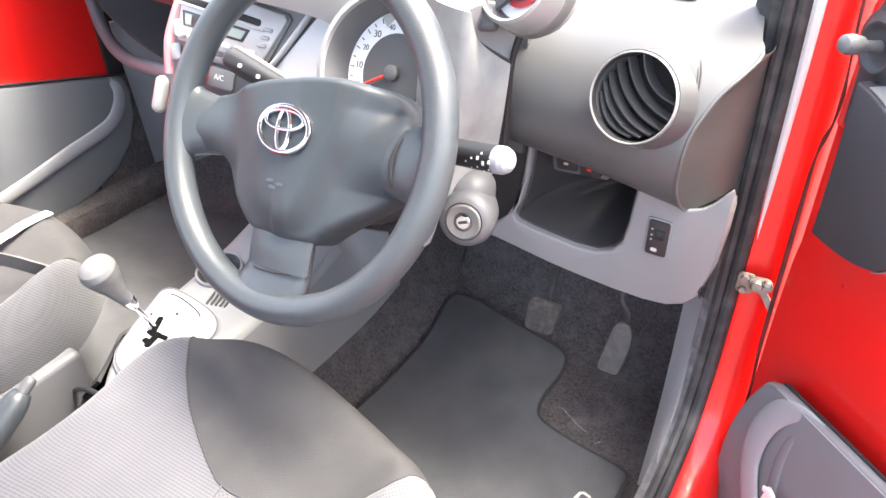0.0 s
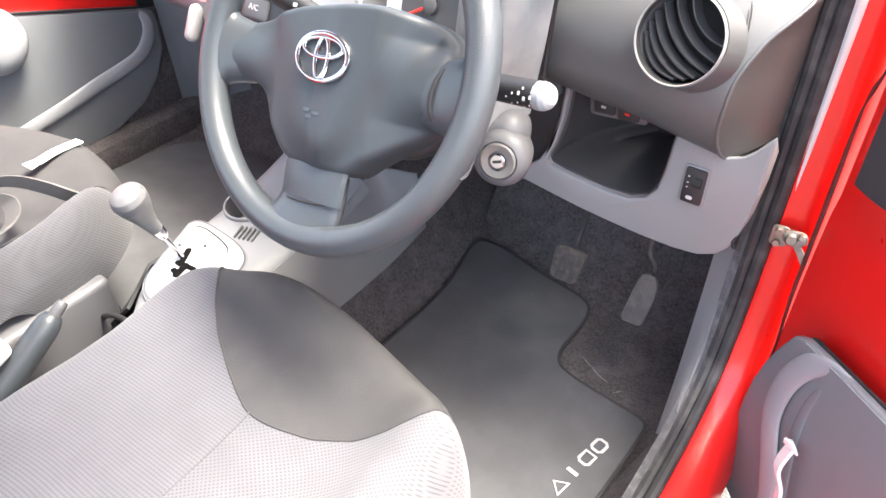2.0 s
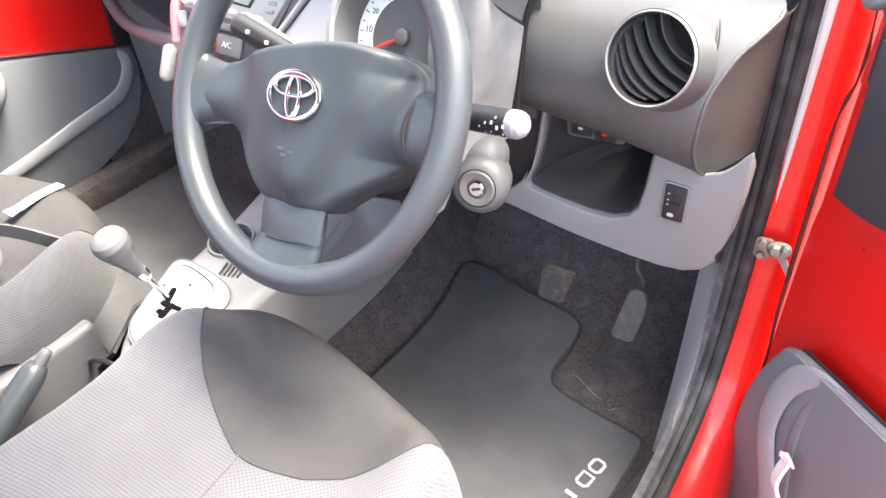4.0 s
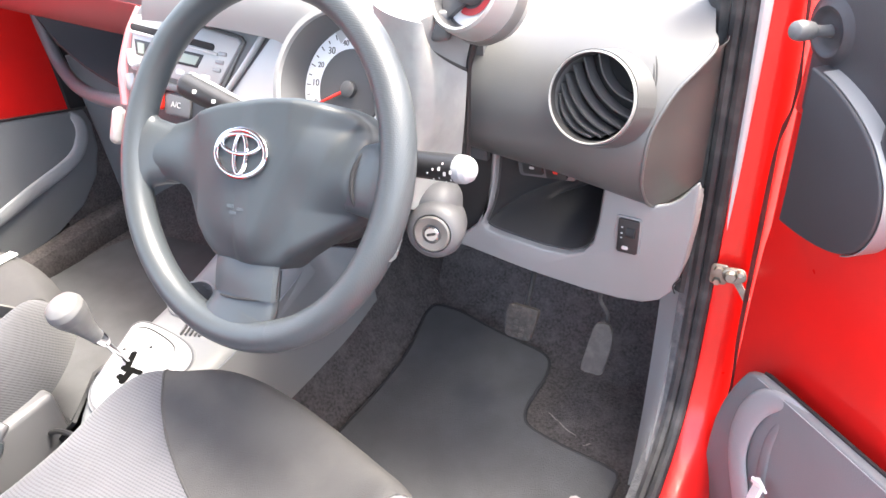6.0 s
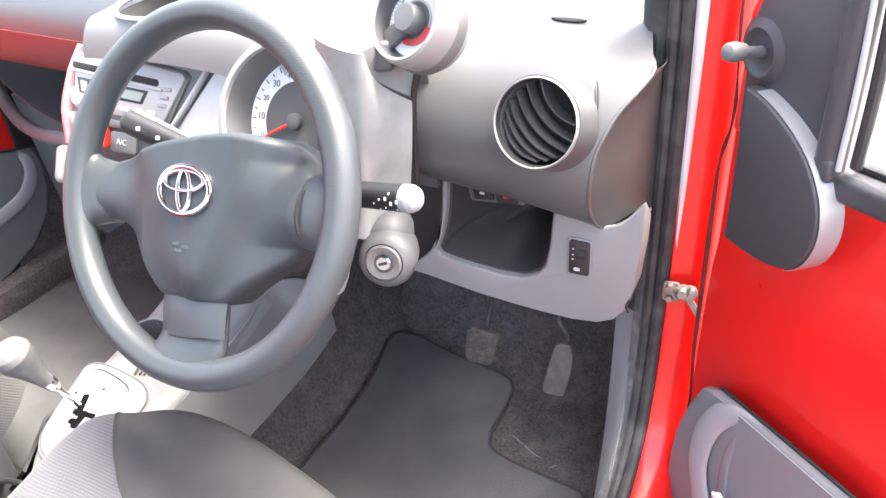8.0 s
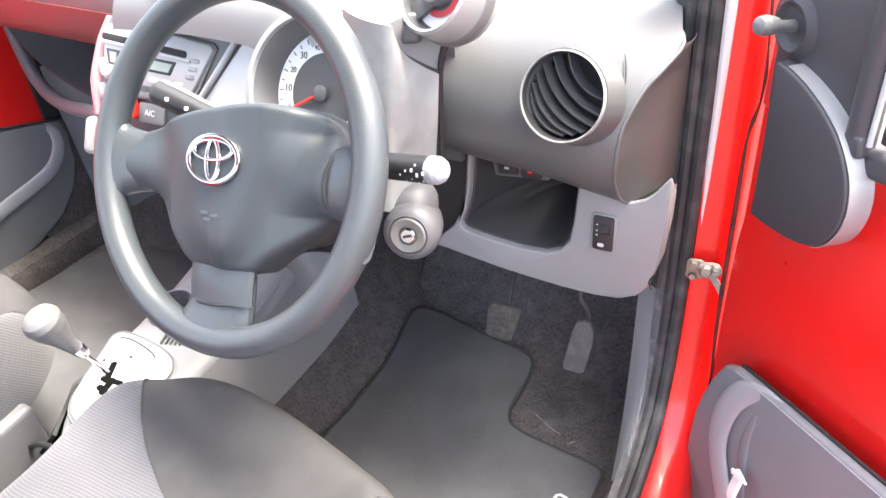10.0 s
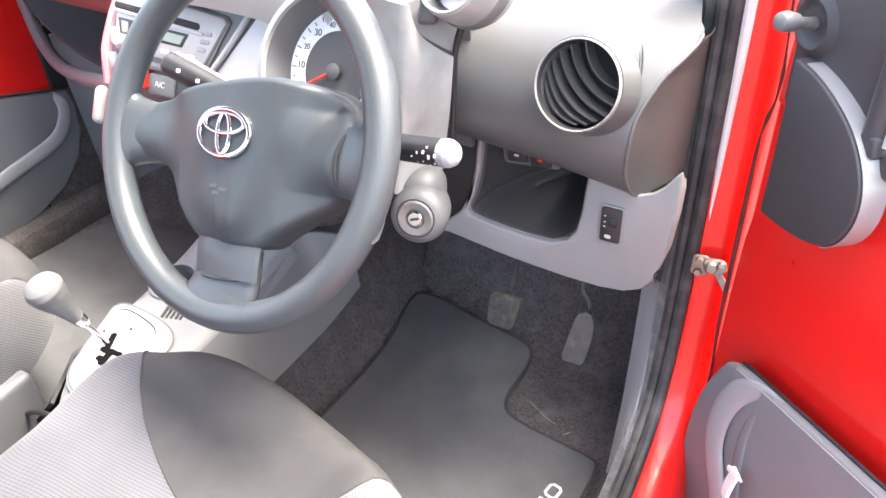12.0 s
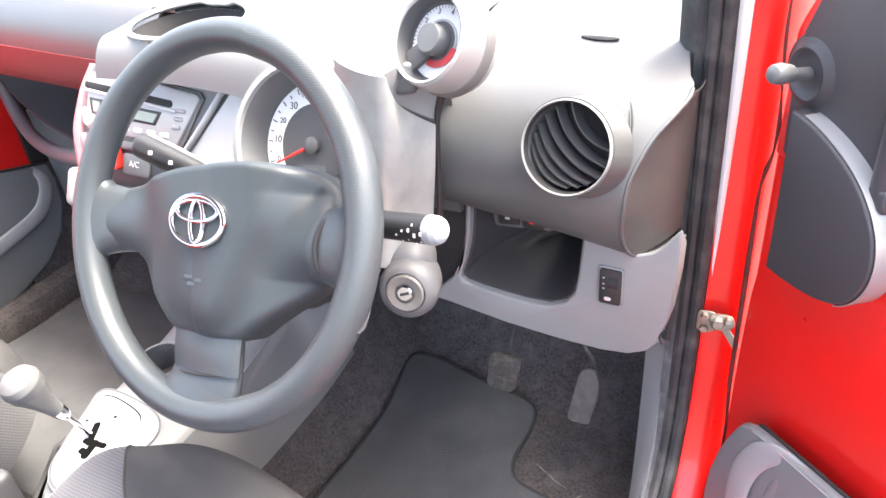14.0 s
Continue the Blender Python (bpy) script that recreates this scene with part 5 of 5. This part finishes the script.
# ---- centre console, gear lever, handbrake ----
console = thing("centre_console", (0.03, 0.1, 0.36), "pale grey centre console with cup holder", "console")


def console_top(u, v):
    y = -0.125 + 0.385 * v
    left = float(np.interp(y, [-0.125, -0.097, -0.044, 0.02, 0.07, 0.13], [0.032, 0.010, -0.020, -0.034, -0.040, -0.046]))
    right = 0.126 - 0.03 * max(0, 0.25 - v) * 4 + 0.01 * v
    s = u * 2 - 1
    z = 0.402 + 0.02 * max(0, v - 0.4) + 0.12 * max(0, v - 0.62) ** 1.5 - 0.02 * abs(s) ** 8 - 0.02 * max(0, 0.15 - v) / 0.15
    return left + (right - left) * u, y, z


bm = sheet(console_top, 60, 72, 0.006, True)
bmesh.ops.delete(bm, geom=[f for f in bm.faces if (f.calc_center_median().xy - Vector((0.0, 0.125))).length < 0.035], context="FACES")
part("top", bm, SIDE, console)
def on_line(points, u):
    line = curve(points, 8)
    f = u * (len(line) - 1)
    i = min(int(f), len(line) - 2)
    return line[i].lerp(line[i + 1], f - i)


def console_side(u, v):
    """The driver's side of the console, flaring out towards the floor and round below the heater."""
    top = on_line([(0.120, -0.125, 0.391), (0.127, -0.02, 0.394), (0.128, 0.10, 0.401), (0.127, 0.21, 0.423), (0.130, 0.288, 0.447), (0.190, 0.319, 0.447)], u)
    foot = on_line([(0.168, -0.125, 0.284), (0.169, -0.02, 0.284), (0.170, 0.09, 0.284), (0.171, 0.18, 0.285), (0.174, 0.27, 0.293), (0.180, 0.348, 0.318)], u)
    q = top.lerp(foot, v)
    q.x += 0.004 * math.sin(math.pi * v)
    return q


part("side_panel", sheet(console_side, 30, 10, 0.004), SIDE, console, "pale grey side panel", 80)
out = (console_side(0.96, 0.3) - console_side(0.90, 0.3)).cross(console_side(0.93, 0.2) - console_side(0.93, 0.4)).normalized()
for k in range(5):
    part("flare_slot", plate(rounded(0.022, 0.0032, 0.0014), 0.003, facing(console_side(0.965 - 0.006 * k, 0.14 + 0.075 * k) - out * 0.0012, out) @ pose(0, 0, 0, 0, 0, 20), 0.0005), DEEP, console)
part("side_panel", sheet(lambda u, v: (-0.120 + (0.080 + 0.055 * max(0, 0.15 - u) / 0.15) * v, -0.12 + 0.52 * u, 0.25 + 0.140 * v), 20, 8, 0.005, True), FELT_SIDE, console, "grey felt side, darkened for shade")
part("rear_trim", tube([(-0.120, -0.118, 0.27), (-0.075, -0.124, 0.32), (-0.02, -0.128, 0.362), (0.03, -0.130, 0.380), (0.09, -0.130, 0.380)], 0.004, 8), BLACK, console)
CUP = facing((0.0, 0.125, 0.420), (0, -0.15, 1))
cup = part("cup_holder", lathe([(0.0340, 0.001), (0.0335, -0.004), (0.031, -0.045), (0, -0.046)], CUP, 36), DASH, console, "dark cup holder")
part("rim", lathe([(0.0385, -0.004), (0.0380, 0.0010), (0.0365, 0.0022), (0.0345, 0.0018), (0.0338, 0.000)], CUP, 36), SIDE, cup)
for k in range(5):
    part("coin_rib", block((0.0022, 0.026, 0.006), facing((0.036 + 0.0072 * k, 0.073 + 0.0022 * k, 0.4125), (0, -0.1, 1)) @ pose(0, 0, 0, 0, 0, 17), 0.0005), DASH, console)
gear = thing("gear_lever", (0.014, -0.005, 0.40), "gear lever with grey knob in a silver gate plate", "gear lever")
GATE = pose(0.040, -0.016, 0.406, 2.9, 2.3, 0)
gate_shape = [q[:2] for q in curve([(-0.077, 0.056, 0), (-0.070, 0.068, 0), (-0.050, 0.0725, 0), (-0.018, 0.0720, 0), (0.012, 0.069, 0), (0.036, 0.062, 0), (0.052, 0.050, 0), (0.060, 0.034, 0), (0.060, 0.010, 0), (0.054, -0.035, 0), (0.036, -0.074, 0), (0.010, -0.082, 0), (-0.014, -0.076, 0), (-0.034, -0.058, 0), (-0.048, -0.030, 0), (-0.064, 0.018, 0), (-0.072, 0.040, 0)], 4, True)]
part("gate_rim", plate([(x * 1.07, y * 1.06) for x, y in gate_shape], 0.008, GATE @ pose(0, 0, -0.005), 0.003), SIDE, gear)
part("gate_gap", plate([(x * 1.022, y * 1.018) for x, y in gate_shape], 0.004, GATE @ pose(0, 0, 0.0005), 0.0), DASH, gear)
part("gate_plate", plate([(x * 0.985, y * 0.985) for x, y in gate_shape], 0.006, GATE, 0.003), SILVER, gear, "silver gate plate")
part("groove", tube([GATE @ Vector(q) for q in ((-0.066, 0.054, 0.0062), (-0.056, 0.060, 0.0062), (-0.040, 0.0618, 0.0062), (-0.010, 0.0585, 0.0062), (0.012, 0.0525, 0.0062), (0.024, 0.043, 0.0062))], [0.0005, 0.0011, 0.0013, 0.0013, 0.0012, 0.0005], 6), DEEP, gear)
# Flat shapes; the shade of the open slots is their black colour.
for ax, ay, bx, by, w in ((-0.028, 0.014, -0.014, -0.012, 0.0090), (-0.020, -0.012, 0.008, -0.008, 0.0080), (-0.006, -0.010, -0.002, -0.030, 0.0100), (-0.012, -0.026, -0.002, -0.027, 0.0090)):
    ab = Vector((bx - ax, by - ay))
    part("slot", plate(rounded(ab.length + w, w, w * 0.4), 0.0010, GATE @ pose((ax + bx) / 2, (ay + by) / 2, 0.0058 + 0.0001 * w / 0.001, 0, 0, math.degrees(math.atan2(ab.y, ab.x))), 0), SLOT, gear)
for sx, sy in ((-0.048, 0.014), (-0.016, 0.035)):
    part("screw", lathe([(0.0025, 0), (0.0025, 0.0012), (0, 0.0016)], GATE @ pose(sx, sy, 0.0058), 10), DEEP, gear)
g0, g1, g2, g3 = Vector((0.017, -0.016, 0.410)), Vector((0.009, -0.034, 0.464)), Vector((0.005, -0.044, 0.488)), Vector((0.001, -0.062, 0.541))
part("rod", tube([g0, g0.lerp(g1, 0.5), g1], 0.0044, 12), CHROME, gear)
part("collar", tube([g1.lerp(g0, 0.12), g1, g1.lerp(g2, 0.45)], [0.0060, 0.0090, 0.0105], 14), CHROME, gear)
part("knob", tube([g1.lerp(g2, 0.30), g2.lerp(g1, 0.15), g2.lerp(g3, 0.2), g2.lerp(g3, 0.45), g2.lerp(g3, 0.70), g2.lerp(g3, 0.92), g2.lerp(g3, 1.08), g2.lerp(g3, 1.18), g2.lerp(g3, 1.22)], [0.0095, 0.0112, 0.0145, 0.0190, 0.0238, 0.0256, 0.0222, 0.0135, 0.003], 28), KNOB, gear, "pear-shaped grey knob")
brake = thing("handbrake", (-0.01, -0.35, 0.30), "dark grey handbrake lever beside the seat", "handbrake")
h0, h1 = Vector((-0.01, -0.40, 0.300)), Vector((-0.009, -0.202, 0.427))
part("grip", tube([h0, h0.lerp(h1, 0.5), h0.lerp(h1, 0.9), h1], [0.019, 0.019, 0.018, 0.012], 18), WHEEL, brake)
part("button", tube([h1.lerp(h0, 0.03), h1.lerp(h0, -0.06), h1.lerp(h0, -0.09)], [0.008, 0.008, 0.006], 14), DASH, brake)
# Added slab, black for the shaded gap between seat and tunnel.
part("tray", flat(-0.035, 0.085, -0.9, -0.15, 0.24, 0.305, 0.006), BLACK, brake)

# ---- pedals and mats ----
pedal = thing("brake_pedal", (0.445, 0.39, 0.25), "dusty ribbed rubber brake pedal", "pedal")
BP = facing((0.442, 0.378, 0.342), (0.05, -1, 0.45)) @ Matrix.Scale(0.86, 4)
part("pad", plate([q[:2] for q in curve([(-0.025, 0.028, 0), (0.0, 0.031, 0), (0.029, 0.030, 0), (0.0325, 0.022, 0), (0.028, -0.010, 0), (0.023, -0.030, 0), (0.0, -0.032, 0), (-0.022, -0.029, 0), (-0.026, -0.010, 0)], 4, True)], 0.014, BP @ pose(0, 0, -0.007), 0.003), PEDAL, pedal)
for r in range(5):
    for c in range(4):
        part("rib", plate(rounded(0.010, 0.0075, 0.002), 0.002, BP @ pose(-0.018 + 0.012 * c, -0.024 + 0.012 * r, 0.0065), 0.0006), PEDAL, pedal)
part("arm", tube([(0.442, 0.400, 0.352), (0.446, 0.412, 0.395), (0.456, 0.44, 0.50), (0.458, 0.50, 0.58)], 0.0045, 10), RUBBER, pedal)
acc = thing("accelerator_pedal", (0.55, 0.43, 0.24), "dusty grey accelerator pedal", "pedal")
AP = facing((0.557, 0.425, 0.291), (0.10, -1, 0.55)) @ pose(0, 0, 0, 0, 0, -3)
part("pad", plate([q[:2] for q in curve([(-0.0205, -0.040, 0), (-0.003, -0.0415, 0), (0.0135, -0.0405, 0), (0.0165, -0.026, 0), (0.0190, -0.006, 0), (0.0195, 0.020, 0), (0.010, 0.043, 0), (-0.0120, 0.040, 0), (-0.0170, 0.0145, 0), (-0.0195, -0.015, 0)], 2, True)], 0.012, AP @ pose(0, 0, -0.006), 0.003), PEDAL_PALE, acc, "smooth dusty pad")
part("arm", tube([(0.556, 0.466, 0.312), (0.5555, 0.464, 0.334), (0.548, 0.463, 0.347), (0.5425, 0.463, 0.357), (0.5420, 0.464, 0.374), (0.546, 0.475, 0.42), (0.552, 0.50, 0.50)], 0.0032, 10, 4), PEDAL_PALE, acc)

mat = thing("floor_mat", (0.42, 0.2, 0.165), "charcoal felt floor mat with pale stitched marks", "floor mat")
MAT_LINE = [q for q in curve([(0.202, -0.20, 0), (0.208, 0.0, 0), (0.214, 0.17, 0), (0.218, 0.25, 0), (0.2175, 0.31, 0), (0.214, 0.37, 0), (0.203, 0.425, 0), (0.193, 0.47, 0), (0.192, 0.496, 0), (0.203, 0.511, 0), (0.25, 0.513, 0), (0.33, 0.496, 0), (0.40, 0.486, 0), (0.440, 0.478, 0), (0.458, 0.462, 0), (0.464, 0.43, 0), (0.464, 0.385, 0), (0.466, 0.347, 0), (0.482, 0.319, 0), (0.53, 0.306, 0), (0.60, 0.299, 0), (0.640, 0.29, 0), (0.648, 0.25, 0), (0.64, 0.0, 0), (0.64, -0.2, 0)], 3)]
mat_top = lambda x, y: 0.183 + 0.10 * max(0, y - 0.43)
bm = plate([(q.x, q.y) for q in MAT_LINE], 0.008, Matrix.Identity(4), 0.0)
for v in bm.verts:
    v.co.z += mat_top(v.co.x, v.co.y) - 0.008
part("felt", bm, MAT_FELT, mat)
part("binding", tube([(q.x, q.y, mat_top(q.x, q.y) - 0.002) for q in MAT_LINE[::2]], 0.0034, 8, 3), MAT_EDGE, mat, "dark stitched edge")
part("press_stud", lathe([(0.004, 0), (0.004, 0.002), (0, 0.003)], facing((0.461, 0.447, 0.187), (0, 0, 1)), 12), MARK, mat)
# pale worn threads in the carpet beside the mat
threads = thing("carpet_threads", (0.525, 0.355, 0.160), "pale frayed threads on the worn carpet beside the mat", "threads")
for x, y, turn, long in ((0.505, 0.374, -14, 0.026), (0.532, 0.362, -22, 0.046), (0.575, 0.345, 20, 0.014)):
    c, d = Vector((x, y, 0)), Vector((math.cos(radians(turn)), math.sin(radians(turn)), 0))
    line = [c + d * long * (f - 0.5) + Vector((-d.y, d.x, 0)) * 0.0025 * math.sin(4 * f + 40 * x) for f in (0, 0.25, 0.5, 0.75, 1)]
    part("thread", tube([(q.x, q.y, floor_height(q.y) + 0.004 * noise.noise((q.x * 9, q.y * 9, 0)) + 0.0012) for q in line], [0.0004, 0.0010, 0.0012, 0.0010, 0.0004], 6), THREAD, threads)
# four plain pale stitched shapes
LOGO = pose(0.5985, 0.163, 0.1845, 0, 0, 80)


def outline_shape(points, r=0.0024, closed=True):
    return tube([LOGO @ Vector((x, y, 0)) for x, y in points], r, 6, 1, closed, 0.4)


part("stitched_mark", outline_shape([(0.038, -0.005), (0.042, -0.009), (0.056, -0.009), (0.060, -0.005), (0.060, 0.005), (0.056, 0.009), (0.042, 0.009), (0.038, 0.005)]), MARK, mat)
part("stitched_mark", outline_shape([(0.029, 0.009), (0.011, 0.009), (0.007, 0.005), (0.007, -0.005), (0.011, -0.009), (0.029, -0.009)]), MARK, mat)
part("stitched_mark", outline_shape([(-0.015, 0.009), (-0.015, -0.009)], 0.0032, False), MARK, mat)
part("stitched_mark", outline_shape([(-0.060, -0.009), (-0.046, 0.009), (-0.034, -0.009)]), MARK, mat)
pmat = thing("passenger_mat", (-0.40, 0.2, 0.165), "plain charcoal felt mat in the passenger footwell", "floor mat")
part("felt", plate([q[:2] for q in curve([(-0.62, -0.15, 0), (-0.62, 0.25, 0), (-0.58, 0.42, 0), (-0.45, 0.47, 0), (-0.22, 0.47, 0), (-0.16, 0.42, 0), (-0.15, 0.2, 0), (-0.15, -0.15, 0)], 3, True)], 0.010, pose(0, 0, 0.172), 0.002), MAT_FELT, pmat)


# ---- seats ----
def seat(name, cx, front, half_x, top, edge, seam, label, lift=0.0, roll=0.020, roll_at=0.74, flare=0.0, nose=0.155, deep=0.11):
    """A seat cushion in three cloths. edge(x) is the line behind the dark front panel, seam(y) where the ribbed cloth meets the dotted."""
    t = thing(name, (cx, front - 0.28, 0.2), label, "car seat", "front seats")
    back = front - 0.56

    def front_at(x):
        q = min(1.0, abs(x - cx) / half_x)
        return front - nose * (1 - max(0.0, 1 - q ** (1 / 0.6)) ** (1 / 3))

    def round_off(d, r):
        k = 1 - min(max(d, 0.0) / r, 1.0)
        return 1 - math.sqrt(max(0.0, 1 - k * k))

    def height(x, y):
        q = min(1.0, abs(x - cx) / half_x)
        d = front_at(x) - y
        z = top + roll * math.exp(-((q - roll_at) / 0.16) ** 2) * min(1.0, max(0.0, d) / 0.05) ** 0.5 + 0.022 * math.exp(-((d - 0.05) / 0.07) ** 2) + lift * math.exp(-((x - cx + 0.085) / (0.080 if x < cx - 0.085 else 0.115)) ** 2) * math.exp(-((max(d, 0.05) - 0.05) / 0.15) ** 2)
        z += 0.0015 * noise.noise((x * 22, y * 22, 3))
        drop = round_off(d, 0.045), round_off(half_x * (1 - q), 0.05)
        return z - deep * max(drop) - 0.03 * min(drop)

    def patch(part_name, x0, x1, ya, yb, mat_, words, nu=70, nv=60):
        bm = bmesh.new()
        rows = []
        for i in range(nu + 1):
            x = x0 + (x1 - x0) * (0.5 - 0.5 * math.cos(math.pi * i / nu))
            a, b = ya(x), yb(x)
            rows.append([])
            for j in range(nv + 1):
                f = j / nv
                y = a + (b - a) * f * f * (3 - 2 * f) if nv > 30 else a + (b - a) * f
                wide = flare * min(1.0, max(0.0, (front - 0.10 - y) / 0.22)) * max(0.0, (cx - x) / half_x)
                rows[-1].append(bm.verts.new((x - wide, y, height(x, y))))
        for i in range(nu):
            for j in range(nv):
                bm.faces.new((rows[i][j], rows[i + 1][j], rows[i + 1][j + 1], rows[i][j + 1]))
        bmesh.ops.remove_doubles(bm, verts=bm.verts, dist=1e-5)
        return part(part_name, bm, mat_, t, words, 80)

    x0, x1 = cx - half_x, cx + half_x
    dark_end = lambda x: min(front_at(x), max(edge(x), back))
    patch("front_panel", x0, x1, front_at, dark_end, CLOTH_DARK, "charcoal cloth front panel")
    if seam is None:
        patch("bolster", x0, x1, dark_end, lambda x: back, CLOTH_BOLSTER, "ribbed grey cloth bolster")
    else:
        patch("bolster", x0, seam, dark_end, lambda x: back, CLOTH_RIB, "pale ribbed cloth bolster")
        patch("middle_panel", seam, x1, dark_end, lambda x: back, CLOTH_DOT, "pale dotted cloth panel")
        part("seam", tube([(seam, y, height(seam, y) + 0.0004) for y in np.linspace(dark_end(seam), back + 0.02, 14)], 0.0016, 6, 2), CLOTH_RIB, t)
    line = [x0 + 0.01 + (x1 - x0 - 0.02) * k / 50 for k in range(51)]
    line = [(x, dark_end(x), height(x, dark_end(x)) + 0.0003) for x in line if dark_end(x) < front_at(x) - 0.004 and dark_end(x) > back + 0.01]
    part("piping", tube(line, 0.0014, 6, 2), CLOTH_DARK, t)
    return t


EDGE_X = [0.122, 0.156, 0.181, 0.213, 0.249, 0.287, 0.315, 0.340, 0.360, 0.380, 0.419, 0.461, 0.490, 0.512, 0.530, 0.550]
EDGE_Y = [0.02, -0.033, -0.067, -0.103, -0.133, -0.156, -0.170, -0.180, -0.180, -0.176, -0.164, -0.140, -0.117, -0.092, -0.059, 0.0]
driver_seat = seat("front_seat", 0.338, 0.008, 0.243, 0.455, lambda x: float(np.interp(x, EDGE_X, EDGE_Y)), 0.345, "driver's seat cushion in pale and charcoal cloth", 0.042, flare=0.024)
part("base", block((0.42, 0.50, 0.17), Matrix.Translation((0.338, -0.30, 0.325)), 0.03, 3), SEAT_BASE, driver_seat, "pale plastic seat base")
part("runner", flat(0.16, 0.52, -0.52, -0.10, 0.155, 0.26, 0.01), BLACK, driver_seat)
passenger_seat = seat("front_seat", -0.322, 0.072, 0.255, 0.442, lambda x: 0.2 if x > -0.140 else 0.01 - 20 * (-0.140 - x), None, "passenger seat cushion in charcoal cloth with pale bolster", 0.0, 0.040, 0.84, nose=0.26, deep=0.065)
part("base", block((0.49, 0.50, 0.160), Matrix.Translation((-0.297, -0.347, 0.3150)), 0.010, 4), SEAT_BASE, passenger_seat, "grey plastic seat base")
part("runner", flat(-0.48, -0.12, -0.50, -0.06, 0.155, 0.27, 0.01), BLACK, passenger_seat)
tag = thing("paper_tag", (-0.255, 0.0, 0.47), "white paper strip lying on the passenger seat", "paper strip")
part("strip", strip([(-0.298, -0.034, 0.467), (-0.301, 0.0, 0.469), (-0.305, 0.046, 0.465)], 0.019, 0.002, (1, 0.08, 0)), WHITE, tag)
part("end", plate([(-0.013, -0.006), (0.013, -0.007), (0.009, 0.012), (-0.009, 0.012)], 0.002, pose(-0.297, -0.046, 0.467, 0, 0, 3), 0.0005), WHITE, tag)
belt = thing("seat_belt", (-0.2, -0.12, 0.47), "beige webbing loop of a belt lying on the passenger seat", "seat belt")
part("webbing", strip([(-0.286, -0.152, 0.476), (-0.258, -0.118, 0.490), (-0.214, -0.101, 0.500), (-0.177, -0.085, 0.496), (-0.158, -0.072, 0.486), (-0.148, -0.057, 0.472)], 0.024, 0.003, (0.45, 0.25, 0.85)), BELT, belt)
part("webbing", strip([(-0.249, -0.152, 0.482), (-0.217, -0.138, 0.490), (-0.195, -0.132, 0.486), (-0.172, -0.144, 0.480), (-0.162, -0.167, 0.474), (-0.163, -0.205, 0.468)], 0.030, 0.003, (0.6, 0.5, 0.5)), BELT, belt)
buckle = thing("belt_buckle", (-0.02, -0.30, 0.38), "white plastic belt buckle beside the handbrake", "buckle")
part("head", block((0.034, 0.05, 0.036), pose(-0.018, -0.290, 0.420, 20, 0, 0), 0.012, 3), WHITE, buckle)
part("stem", tube([(-0.020, -0.31, 0.405), (-0.024, -0.35, 0.36), (-0.026, -0.38, 0.30)], 0.010, 10), BLACK, buckle)
